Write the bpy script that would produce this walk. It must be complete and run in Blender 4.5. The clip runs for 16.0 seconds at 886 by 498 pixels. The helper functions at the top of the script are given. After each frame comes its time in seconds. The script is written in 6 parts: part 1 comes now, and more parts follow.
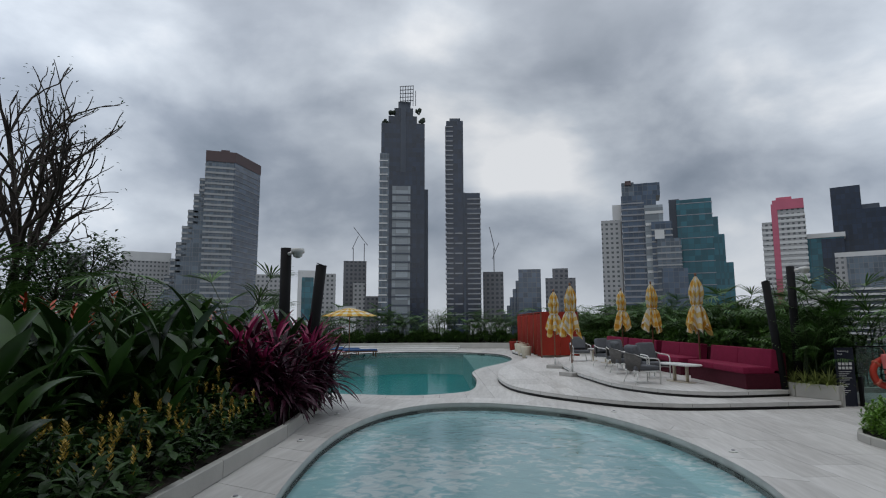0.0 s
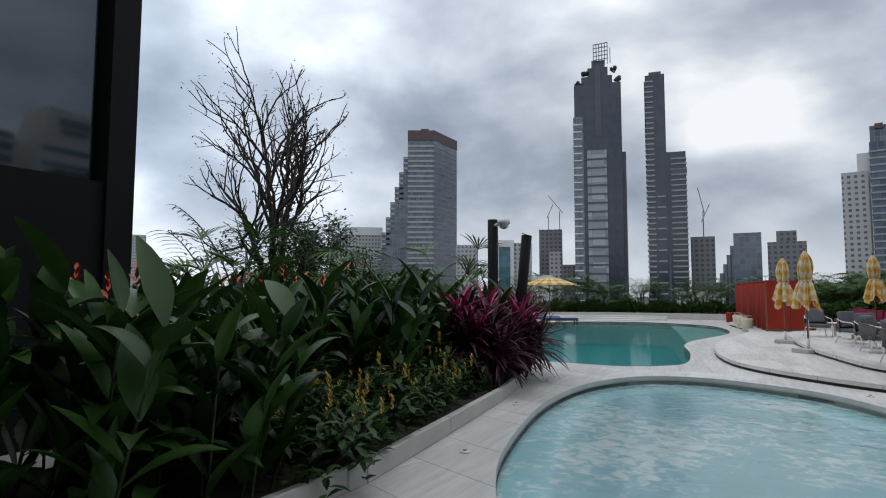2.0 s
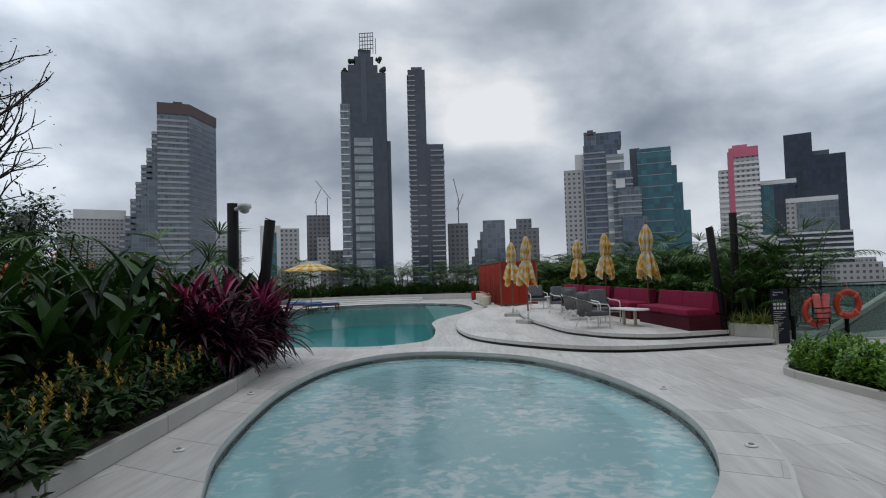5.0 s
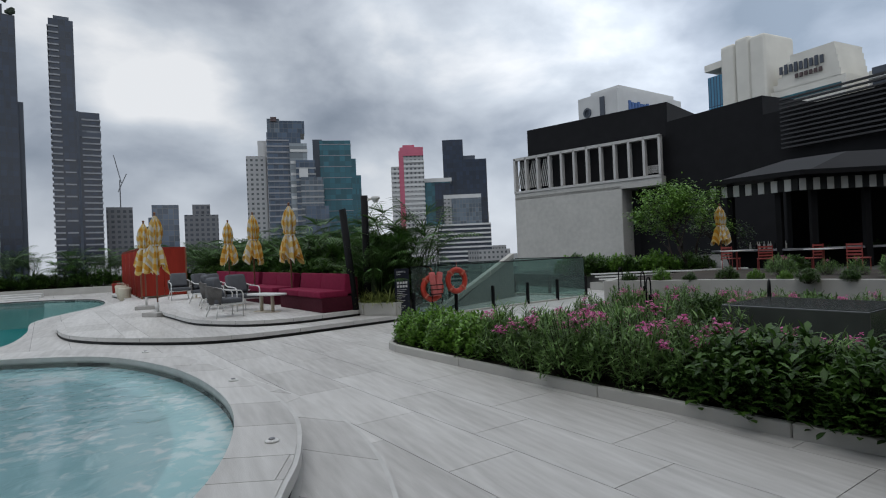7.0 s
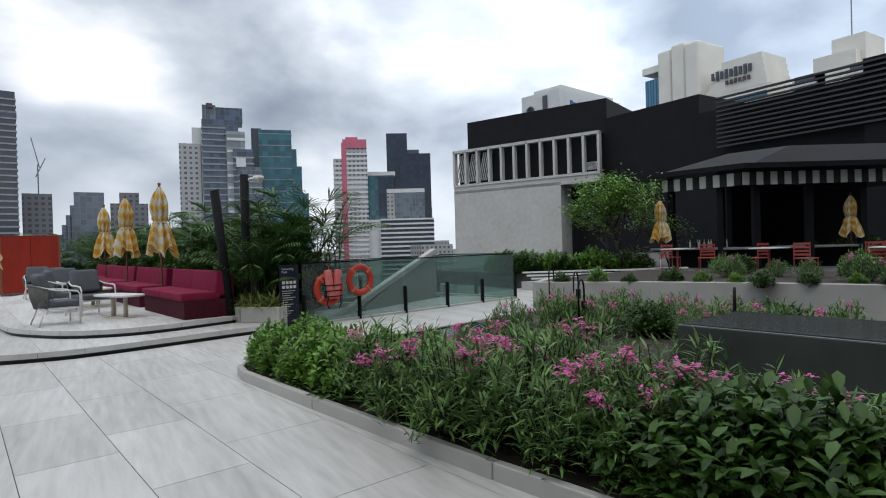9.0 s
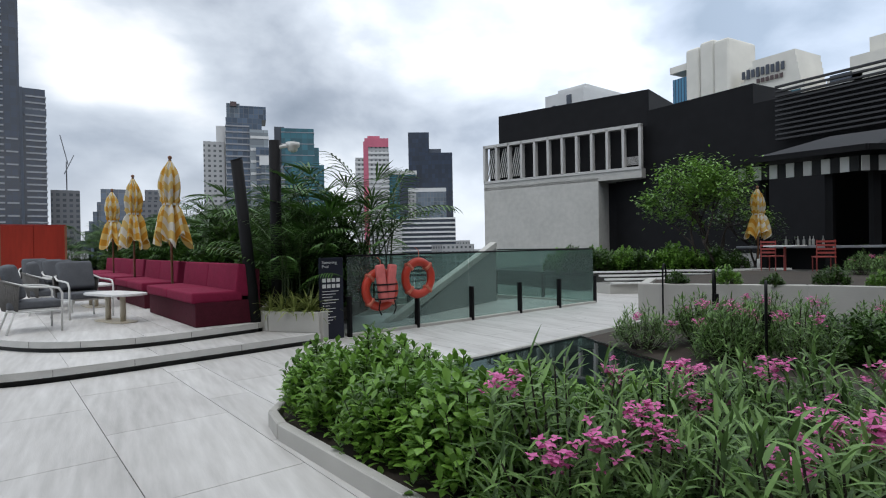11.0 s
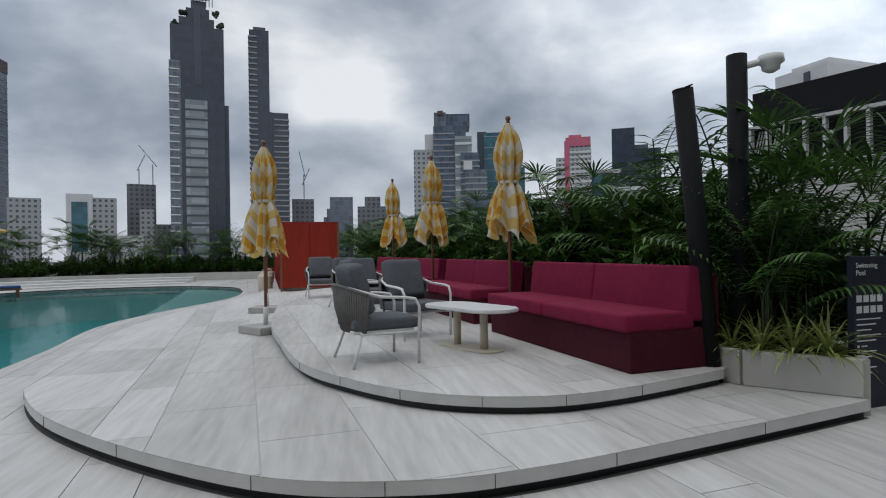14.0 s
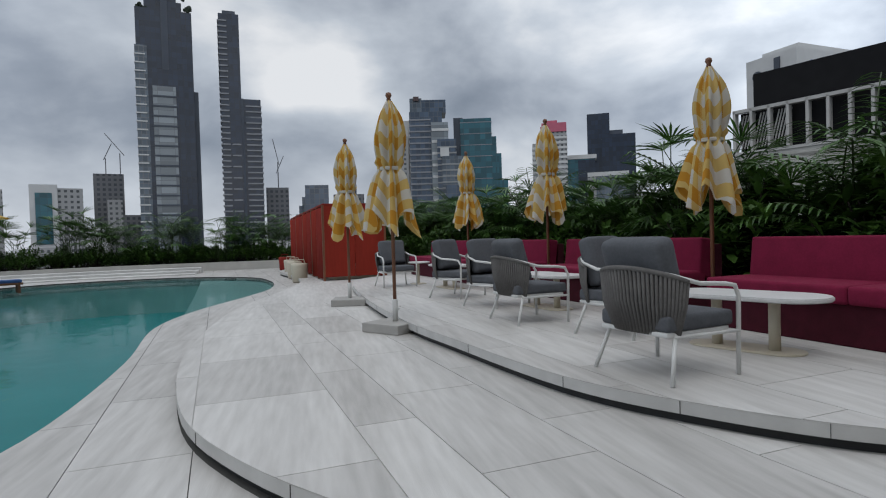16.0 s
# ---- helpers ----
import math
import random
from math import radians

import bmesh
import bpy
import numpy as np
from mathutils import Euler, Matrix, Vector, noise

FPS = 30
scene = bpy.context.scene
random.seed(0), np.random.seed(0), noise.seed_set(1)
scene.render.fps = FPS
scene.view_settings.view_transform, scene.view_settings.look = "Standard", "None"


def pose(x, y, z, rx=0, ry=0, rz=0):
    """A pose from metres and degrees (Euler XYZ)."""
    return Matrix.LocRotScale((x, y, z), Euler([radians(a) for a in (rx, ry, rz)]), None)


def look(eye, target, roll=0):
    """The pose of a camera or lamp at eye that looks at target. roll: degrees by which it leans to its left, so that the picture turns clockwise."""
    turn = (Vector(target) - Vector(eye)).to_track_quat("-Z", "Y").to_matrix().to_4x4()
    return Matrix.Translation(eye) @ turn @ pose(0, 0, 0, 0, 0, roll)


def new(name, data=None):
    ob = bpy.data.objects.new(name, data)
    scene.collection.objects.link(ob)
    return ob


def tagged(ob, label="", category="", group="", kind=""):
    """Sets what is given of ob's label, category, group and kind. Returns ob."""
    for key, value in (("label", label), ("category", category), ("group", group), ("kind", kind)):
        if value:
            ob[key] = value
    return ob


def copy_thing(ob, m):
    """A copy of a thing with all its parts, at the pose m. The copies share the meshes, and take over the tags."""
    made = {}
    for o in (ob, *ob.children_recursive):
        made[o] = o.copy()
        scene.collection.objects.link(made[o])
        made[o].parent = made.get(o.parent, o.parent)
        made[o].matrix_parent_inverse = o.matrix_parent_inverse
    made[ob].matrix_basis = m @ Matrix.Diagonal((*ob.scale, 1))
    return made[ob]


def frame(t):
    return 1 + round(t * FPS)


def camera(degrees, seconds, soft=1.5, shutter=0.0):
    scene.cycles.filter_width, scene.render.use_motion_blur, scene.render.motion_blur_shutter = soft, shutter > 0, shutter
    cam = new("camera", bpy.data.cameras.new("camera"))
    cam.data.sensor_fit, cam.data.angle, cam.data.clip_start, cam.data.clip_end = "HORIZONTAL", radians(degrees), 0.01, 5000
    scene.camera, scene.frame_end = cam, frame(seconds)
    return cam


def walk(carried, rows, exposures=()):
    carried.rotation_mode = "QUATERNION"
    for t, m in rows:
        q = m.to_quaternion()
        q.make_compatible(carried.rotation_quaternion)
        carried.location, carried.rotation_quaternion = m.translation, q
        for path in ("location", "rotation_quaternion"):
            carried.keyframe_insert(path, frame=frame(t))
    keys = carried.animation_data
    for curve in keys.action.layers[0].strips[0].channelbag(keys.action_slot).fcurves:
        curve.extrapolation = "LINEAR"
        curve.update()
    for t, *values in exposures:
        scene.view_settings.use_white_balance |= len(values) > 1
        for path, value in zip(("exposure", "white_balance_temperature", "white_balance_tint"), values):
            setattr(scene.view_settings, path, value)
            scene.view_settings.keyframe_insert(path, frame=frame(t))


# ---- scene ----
K = 0.85
cam = camera(75.6, 16.0, soft=1.1)
PATH = [
    (0, (-0.536, -2.512, 2.088), (-0.803, -0.547, 2.344), -0.2),
    (0.5, (-0.612, -2.587, 2.103), (-0.971, -0.632, 2.318), 0.2),
    (1, (-0.667, -2.619, 2.098), (-1.213, -0.704, 2.28), 0.1),
    (1.5, (-0.719, -2.667, 2.1), (-1.48, -0.824, 2.263), 0.2),
    (2, (-0.693, -2.625, 2.098), (-1.606, -0.851, 2.246), 0.1),
    (2.5, (-0.599, -2.578, 2.104), (-1.527, -0.812, 2.239), -0.2),
    (3, (-0.509, -2.565, 2.116), (-1.394, -0.776, 2.241), -0.2),
    (5.5, (-0.023, -2.532, 2.043), (0.1, -0.537, 2.124), -1.9),
    (6, (0.378, -2.418, 1.92), (0.786, -0.461, 1.988), -2.1),
    (6.5, (0.803, -2.132, 1.858), (1.492, -0.255, 1.894), -2.4),
    (7, (1.295, -1.722, 1.863), (2.186, 0.068, 1.873), -2.4),
    (7.5, (1.83, -1.258, 1.886), (2.809, 0.485, 1.884), -2.3),
    (8, (2.402, -0.848, 1.896), (3.45, 0.855, 1.88), -2.1),
    (10.5, (4.046, 2.438, 1.636), (5.105, 4.134, 1.623), -1.2),
    (11, (3.986, 3.362, 1.63), (4.989, 5.092, 1.617), -1.0),
    (11.5, (3.785, 4.208, 1.607), (4.683, 5.995, 1.603), -0.9),
    (12, (3.578, 5.108, 1.606), (4.374, 6.943, 1.613), -0.9),
    (12.5, (3.309, 5.972, 1.639), (3.93, 7.873, 1.645), -0.9),
    (13, (3.023, 6.784, 1.595), (3.464, 8.735, 1.611), -0.7),
    (13.5, (2.722, 7.625, 1.596), (3.1, 9.589, 1.605), -0.8),
    (14, (2.417, 8.347, 1.566), (2.784, 10.313, 1.571), -0.9),
    (14.5, (2.02, 9.073, 1.575), (2.417, 11.033, 1.56), -1.2),
    (15, (1.471, 9.844, 1.529), (1.903, 11.797, 1.514), -1.1),
    (15.5, (0.847, 10.358, 1.477), (1.322, 12.301, 1.451), -1.2),
    (16, (0.089, 10.659, 1.485), (0.542, 12.606, 1.444), -1.7),
]
walk(cam, [(t, look([K * a for a in eye], [K * a for a in target], roll)) for t, eye, target, roll in PATH],
     [(0.0, -0.1), (1.0, 0.0), (2.0, 0.25), (3.0, 0.35), (5.5, 0.0), (7.0, 0.05), (8.0, 0.25), (10.5, 0.6), (11.0, 0.55), (12.5, 0.15), (14.5, 0.05), (16.0, 0.0)])

# ---- sky and sun: overcast ----
world = bpy.data.worlds.new("overcast_sky")
scene.world = world
world.use_nodes = True
wn, wl = world.node_tree.nodes, world.node_tree.links
wn.clear()


def wnode(kind, **kw):
    n = wn.new(kind)
    for k, v in kw.items():
        n.inputs[k].default_value = v
    return n


geo = wn.new("ShaderNodeTexCoord")
sep = wn.new("ShaderNodeSeparateXYZ")
wl.new(geo.outputs["Generated"], sep.inputs[0])
absz = wn.new("ShaderNodeMath"); absz.operation = "MAXIMUM"; absz.inputs[1].default_value = 0.0
wl.new(sep.outputs["Z"], absz.inputs[0])
flat = wn.new("ShaderNodeVectorMath"); flat.operation = "DIVIDE"
flat.operation = "MULTIPLY"
cmb = wn.new("ShaderNodeCombineXYZ")
cmb.inputs[0].default_value, cmb.inputs[1].default_value, cmb.inputs[2].default_value = 1.0, 1.0, 1.7
wl.new(geo.outputs["Generated"], flat.inputs[0]); wl.new(cmb.outputs[0], flat.inputs[1])
n1 = wnode("ShaderNodeTexNoise", Scale=3.4, Detail=9.0, Roughness=0.5, Distortion=0.15)
n2 = wnode("ShaderNodeTexNoise", Scale=1.6, Detail=3.0, Roughness=0.5)
wl.new(flat.outputs[0], n1.inputs["Vector"]); wl.new(flat.outputs[0], n2.inputs["Vector"])
mixn = wn.new("ShaderNodeMath"); mixn.operation = "MULTIPLY_ADD"; mixn.inputs[1].default_value = 0.6
half = wn.new("ShaderNodeMath"); half.operation = "MULTIPLY"; half.inputs[1].default_value = 0.4
wl.new(n2.outputs["Fac"], half.inputs[0])
wl.new(n1.outputs["Fac"], mixn.inputs[0]); wl.new(half.outputs[0], mixn.inputs[2])
ramp = wn.new("ShaderNodeValToRGB")
cr = ramp.color_ramp
cr.elements[0].position, cr.elements[0].color = 0.37, (0.19, 0.235, 0.30, 1)
cr.elements[1].position, cr.elements[1].color = 0.67, (0.93, 0.955, 0.99, 1)
e = cr.elements.new(0.48); e.color = (0.34, 0.39, 0.47, 1)
e = cr.elements.new(0.585); e.color = (0.60, 0.66, 0.74, 1)
wl.new(mixn.outputs[0], ramp.inputs[0])
up = wn.new("ShaderNodeMapRange")
up.inputs["From Min"].default_value, up.inputs["From Max"].default_value = 0.35, 1.0
up.inputs["To Min"].default_value, up.inputs["To Max"].default_value = 0.0, 1.0
wl.new(absz.outputs[0], up.inputs["Value"])
zen = wn.new("ShaderNodeMixRGB"); zen.inputs[2].default_value = (1.0, 1.05, 1.12, 1)
glow = wn.new("ShaderNodeMapRange")  # brighter away from the dark northern cloud bank
glow.inputs["From Min"].default_value, glow.inputs["From Max"].default_value = 0.5, 0.92
glow.inputs["To Min"].default_value, glow.inputs["To Max"].default_value = 1.8, 0.86
wl.new(sep.outputs["Y"], glow.inputs["Value"])
gm_ = wn.new("ShaderNodeVectorMath"); gm_.operation = "SCALE"
wl.new(ramp.outputs[0], gm_.inputs[0]); wl.new(glow.outputs[0], gm_.inputs["Scale"])
wl.new(up.outputs[0], zen.inputs[0]); wl.new(gm_.outputs[0], zen.inputs[1])
hor = wn.new("ShaderNodeMapRange")
hor.inputs["From Min"].default_value, hor.inputs["From Max"].default_value = 0.0, 0.16
hor.inputs["To Min"].default_value, hor.inputs["To Max"].default_value = 0.6, 0.0
wl.new(absz.outputs[0], hor.inputs["Value"])
hz = wn.new("ShaderNodeMixRGB"); hz.inputs[2].default_value = (0.72, 0.76, 0.82, 1)
wl.new(hor.outputs[0], hz.inputs[0]); wl.new(zen.outputs[0], hz.inputs[1])
sky = wn.new("ShaderNodeTexSky"); sky.sky_type = "NISHITA"; sky.sun_disc = False
sky.sun_elevation, sky.sun_rotation = radians(62), radians(200)
skb = wnode("ShaderNodeBackground", Strength=0.05)
clb = wnode("ShaderNodeBackground", Strength=1.0)
wl.new(sky.outputs[0], skb.inputs[0]); wl.new(hz.outputs[0], clb.inputs[0])
mx = wnode("ShaderNodeMixShader", Fac=0.94)
wl.new(skb.outputs[0], mx.inputs[1]); wl.new(clb.outputs[0], mx.inputs[2])
wo = wn.new("ShaderNodeOutputWorld")
wl.new(mx.outputs[0], wo.inputs[0])
sun = new("sun", bpy.data.lights.new("sun", "SUN"))
sun.data.energy, sun.data.angle, sun.data.color = 0.55, radians(40), (1.0, 0.97, 0.93)
sun.matrix_world = look((-20, -30, 70), (0, 0, 0))

# ---- materials ----


def mat(name, col, rough=0.6, metal=0.0, var=0.12, scale=6.0, bump=0.0, bscale=40.0, spec=0.5, island=0.0, obj=0.0,
        stretch=(1, 1, 1), col2=None, trans=0.0):
    m = bpy.data.materials.new(name)
    m.use_nodes = True
    nt = m.node_tree
    n, l = nt.nodes, nt.links
    b = n["Principled BSDF"]
    b.inputs["Roughness"].default_value, b.inputs["Metallic"].default_value = rough, metal
    b.inputs["Specular IOR Level"].default_value = spec
    tc, mp = n.new("ShaderNodeTexCoord"), n.new("ShaderNodeMapping")
    mp.inputs["Scale"].default_value = stretch
    l.new(tc.outputs["Object"], mp.inputs[0])
    t = n.new("ShaderNodeTexNoise")
    t.inputs["Scale"].default_value, t.inputs["Detail"].default_value = scale, 6.0
    l.new(mp.outputs[0], t.inputs["Vector"])
    t2 = n.new("ShaderNodeTexNoise")
    t2.inputs["Scale"].default_value, t2.inputs["Detail"].default_value = scale * 0.13, 3.0
    l.new(mp.outputs[0], t2.inputs["Vector"])
    av = n.new("ShaderNodeMath"); av.operation = "ADD"
    l.new(t.outputs["Fac"], av.inputs[0]); l.new(t2.outputs["Fac"], av.inputs[1])
    last = av
    if island:
        gi = n.new("ShaderNodeNewGeometry")
        ad = n.new("ShaderNodeMath"); ad.operation = "MULTIPLY_ADD"; ad.inputs[1].default_value = island
        l.new(gi.outputs["Random Per Island"], ad.inputs[0]); l.new(last.outputs[0], ad.inputs[2])
        last = ad
    if obj:
        oi = n.new("ShaderNodeObjectInfo")
        ad = n.new("ShaderNodeMath"); ad.operation = "MULTIPLY_ADD"; ad.inputs[1].default_value = obj
        l.new(oi.outputs["Random"], ad.inputs[0]); l.new(last.outputs[0], ad.inputs[2])
        last = ad
    rp = n.new("ShaderNodeMapRange")
    rp.inputs["From Min"].default_value, rp.inputs["From Max"].default_value = 0.65, 1.35 + island + obj
    l.new(last.outputs[0], rp.inputs["Value"])
    mix = n.new("ShaderNodeMixRGB")
    lo = [c * (1 - var) for c in col]
    hi = [min(1, c * (1 + var)) for c in (col2 or col)]
    mix.inputs[1].default_value, mix.inputs[2].default_value = (*lo, 1), (*hi, 1)
    l.new(rp.outputs[0], mix.inputs[0])
    l.new(mix.outputs[0], b.inputs["Base Color"])
    if bump:
        t3 = n.new("ShaderNodeTexNoise"); t3.inputs["Scale"].default_value = bscale
        l.new(mp.outputs[0], t3.inputs["Vector"])
        bp = n.new("ShaderNodeBump"); bp.inputs["Strength"].default_value = bump; bp.inputs["Distance"].default_value = 0.01
        l.new(t3.outputs["Fac"], bp.inputs["Height"]); l.new(bp.outputs[0], b.inputs["Normal"])
    if trans:
        b.inputs["Subsurface Weight"].default_value = 0.0
        tr = n.new("ShaderNodeBsdfTranslucent"); l.new(mix.outputs[0], tr.inputs[0])
        ms = n.new("ShaderNodeMixShader"); ms.inputs[0].default_value = trans
        l.new(b.outputs[0], ms.inputs[1]); l.new(tr.outputs[0], ms.inputs[2])
        l.new(ms.outputs[0], n["Material Output"].inputs[0])
    return m


def water_mat(name, col, foam, see, scale=3.0, rough=0.03, bumps=0.25):
    m = mat(name, col, rough, 0, 0.10, 0.8)
    n, l = m.node_tree.nodes, m.node_tree.links
    b = n["Principled BSDF"]
    b.inputs["IOR"].default_value = 1.33
    tc = n.new("ShaderNodeTexCoord")
    w = n.new("ShaderNodeTexNoise"); w.inputs["Scale"].default_value = scale; w.inputs["Detail"].default_value = 4
    w.inputs["Distortion"].default_value = 0.6
    l.new(tc.outputs["Object"], w.inputs["Vector"])
    bp = n.new("ShaderNodeBump"); bp.inputs["Strength"].default_value = bumps; bp.inputs["Distance"].default_value = 0.06
    l.new(w.outputs["Fac"], bp.inputs["Height"]); l.new(bp.outputs[0], b.inputs["Normal"])
    old = b.inputs["Base Color"].links[0].from_socket
    if foam:
        f1 = n.new("ShaderNodeTexNoise"); f1.inputs["Scale"].default_value = 0.75; f1.inputs["Detail"].default_value = 2
        f2 = n.new("ShaderNodeTexNoise"); f2.inputs["Scale"].default_value = 8.0; f2.inputs["Detail"].default_value = 8
        f2.inputs["Distortion"].default_value = 0.7
        l.new(tc.outputs["Object"], f1.inputs["Vector"]); l.new(tc.outputs["Object"], f2.inputs["Vector"])
        mu = n.new("ShaderNodeMath"); mu.operation = "MULTIPLY"
        l.new(f1.outputs["Fac"], mu.inputs[0]); l.new(f2.outputs["Fac"], mu.inputs[1])
        mr = n.new("ShaderNodeMapRange"); mr.inputs["From Min"].default_value = 0.24; mr.inputs["From Max"].default_value = 0.34
        mr.inputs["To Max"].default_value = 0.7
        l.new(mu.outputs[0], mr.inputs["Value"])
        mix = n.new("ShaderNodeMixRGB"); mix.inputs[2].default_value = (0.85, 0.92, 0.93, 1)
        l.new(mr.outputs[0], mix.inputs[0]); l.new(old, mix.inputs[1]); l.new(mix.outputs[0], b.inputs["Base Color"])
    tr = n.new("ShaderNodeBsdfTransparent"); tr.inputs[0].default_value = (0.75, 0.93, 0.93, 1)
    ms = n.new("ShaderNodeMixShader"); ms.inputs[0].default_value = see
    l.new(b.outputs[0], ms.inputs[1]); l.new(tr.outputs[0], ms.inputs[2])
    l.new(ms.outputs[0], n["Material Output"].inputs[0])
    return m


def glass_mat(name, col, see=0.7):
    m = bpy.data.materials.new(name); m.use_nodes = True
    n, l = m.node_tree.nodes, m.node_tree.links
    b = n["Principled BSDF"]
    b.inputs["Base Color"].default_value = (*[c * 0.3 for c in col], 1); b.inputs["Roughness"].default_value = 0.03
    tr = n.new("ShaderNodeBsdfTransparent"); tr.inputs[0].default_value = (*col, 1)
    ms = n.new("ShaderNodeMixShader"); ms.inputs[0].default_value = see
    l.new(b.outputs[0], ms.inputs[1]); l.new(tr.outputs[0], ms.inputs[2])
    l.new(ms.outputs[0], n["Material Output"].inputs[0])
    return m


STONE = mat("pale_travertine", (0.375, 0.36, 0.34), 0.5, 0, 0.16, 5.0, 0.12, 60, 0.4, obj=0.35, stretch=(3.2, 0.35, 1), col2=(0.53, 0.52, 0.50))
STONE_EDGE = mat("stone_nosing", (0.50, 0.495, 0.475), 0.55, 0, 0.14, 5.0, 0.1, 50)
GROUT = mat("dark_joint", (0.075, 0.075, 0.07), 0.9, 0, 0.2, 8)
# near-black colour stands for the shade below the nosings
RISER_SHADE = mat("shaded_riser", (0.03, 0.03, 0.03), 0.7, 0, 0.2, 4)
BASIN = mat("basin_plaster", (0.32, 0.62, 0.66), 0.6, 0, 0.06, 3)
SHELF = mat("wet_stone", (0.46, 0.50, 0.47), 0.4, 0, 0.12, 3)
POOLFLOOR = mat("teal_pool_tile", (0.02, 0.25, 0.25), 0.5, 0, 0.12, 1.0)
WATER_J = water_mat("bubbling_water", (0.36, 0.62, 0.66), True, 0.42, 3.6, 0.06, 0.22)
WATER_P = water_mat("calm_water", (0.012, 0.20, 0.20), False, 0.58, 2.2, 0.015, 0.10)
CONC = mat("pale_concrete", (0.40, 0.39, 0.36), 0.8, 0, 0.14, 2.0, 0.15, 30)
BLACK = mat("black_cladding", (0.008, 0.008, 0.009), 0.7, 0, 0.3, 1.0, spec=0.15)
BLACKMETAL = mat("black_metal", (0.010, 0.010, 0.011), 0.6, 0.0, 0.2, 6, spec=0.1)
SOIL = mat("soil", (0.03, 0.022, 0.015), 0.95, 0, 0.4, 8, 0.4, 30)

# ---- helpers for things ----


def mesh_from(name, verts, faces, material, smooth=False):
    me = bpy.data.meshes.new(name)
    me.from_pydata([tuple(v) for v in verts], [], faces)
    me.materials.append(material)
    if smooth:
        me.polygons.foreach_set("use_smooth", [True] * len(me.polygons))
    me.update()
    return me


def bm_mesh(name, bm, material, smooth=False):
    me = bpy.data.meshes.new(name)
    bm.normal_update(); bm.to_mesh(me); bm.free()
    me.materials.append(material)
    if smooth:
        me.polygons.foreach_set("use_smooth", [True] * len(me.polygons))
    return me


def part(name, bm, material, parent, label="", smooth=False):
    me = bm if isinstance(bm, bpy.types.Mesh) else bm_mesh(name, bm, material, smooth)
    ob = new(name, me)
    ob.parent = parent
    return tagged(ob, label)


def thing(name, x, y, z, rz=0, label="", category="", group="", kind=""):
    ob = new(name)
    ob.matrix_basis = pose(x, y, z, 0, 0, rz)
    ob.empty_display_size = 0.1
    return tagged(ob, label, category, group, kind)


def box(sx, sy, sz, cx=0, cy=0, cz=0, bevel=0.0, segs=2, bm=None, rot=None):
    own = bm is None
    b = bmesh.new()
    bmesh.ops.create_cube(b, size=1.0, matrix=Matrix.Diagonal((sx, sy, sz, 1)))
    if bevel:
        bmesh.ops.bevel(b, geom=b.edges[:], offset=bevel, segments=segs, profile=0.6, affect="EDGES")
    m = Matrix.Translation((cx, cy, cz))
    bmesh.ops.transform(b, matrix=m @ rot if rot else m, verts=b.verts)
    if own:
        return b
    me = bpy.data.meshes.new("tmp"); b.to_mesh(me); b.free(); bm.from_mesh(me); bpy.data.meshes.remove(me)
    return bm


def tube(points, r, sides=8, bm=None, r2=None):
    bm = bm or bmesh.new()
    pts = [Vector(p) for p in points]
    rings = []
    for i, p in enumerate(pts):
        d = (pts[min(i + 1, len(pts) - 1)] - pts[max(i - 1, 0)]).normalized()
        a = d.orthogonal().normalized() if not rings else (prev - d * prev.dot(d)).normalized()
        prev = a
        c = d.cross(a)
        rr = r if r2 is None else r + (r2 - r) * i / (len(pts) - 1)
        rings.append([bm.verts.new(p + rr * (a * math.cos(2 * math.pi * k / sides) + c * math.sin(2 * math.pi * k / sides))) for k in range(sides)])
    for q, w in zip(rings, rings[1:]):
        for k in range(sides):
            bm.faces.new((q[k], q[(k + 1) % sides], w[(k + 1) % sides], w[k]))
    bm.faces.new(rings[0][::-1]); bm.faces.new(rings[-1])
    return bm


def lathe(profile, sides=24, fold=None, bm=None, cx=0, cy=0):
    bm = bm or bmesh.new()
    rings = []
    for j, (r, z) in enumerate(profile):
        ring = []
        for k in range(sides):
            a = 2 * math.pi * k / sides
            rr = r * (fold(a, z, j) if fold else 1)
            ring.append(bm.verts.new((cx + rr * math.cos(a), cy + rr * math.sin(a), z)))
        rings.append(ring)
    for q, w in zip(rings, rings[1:]):
        for k in range(sides):
            bm.faces.new((q[k], q[(k + 1) % sides], w[(k + 1) % sides], w[k]))
    bm.faces.new(rings[0][::-1]); bm.faces.new(rings[-1])
    return bm


def spline(pts, n=8, closed=True):
    out, m = [], len(pts)
    P = [Vector((*p, 0)).to_2d() for p in pts]
    for i in range(m if closed else m - 1):
        g = (lambda k: P[k % m]) if closed else (lambda k: P[min(max(k, 0), m - 1)])
        p0, p1, p2, p3 = g(i - 1), g(i), g(i + 1), g(i + 2)
        for k in range(n):
            t = k / n
            out.append(0.5 * ((2 * p1) + (p2 - p0) * t + (2 * p0 - 5 * p1 + 4 * p2 - p3) * t * t + (3 * p1 - p0 - 3 * p2 + p3) * t ** 3))
    if not closed:
        out.append(P[-1])
    return [(v.x, v.y) for v in out]


def offset(poly, d):
    """A closed outline moved by d to its right-hand side."""
    n, out = len(poly), []
    for i in range(n):
        a, b = Vector(poly[i - 1]), Vector(poly[(i + 1) % n])
        t = (b - a).normalized()
        out.append((poly[i][0] + t.y * d, poly[i][1] - t.x * d))
    return out


def ccw(poly):
    a = sum(poly[i - 1][0] * poly[i][1] - poly[i][0] * poly[i - 1][1] for i in range(len(poly)))
    return poly if a > 0 else poly[::-1]


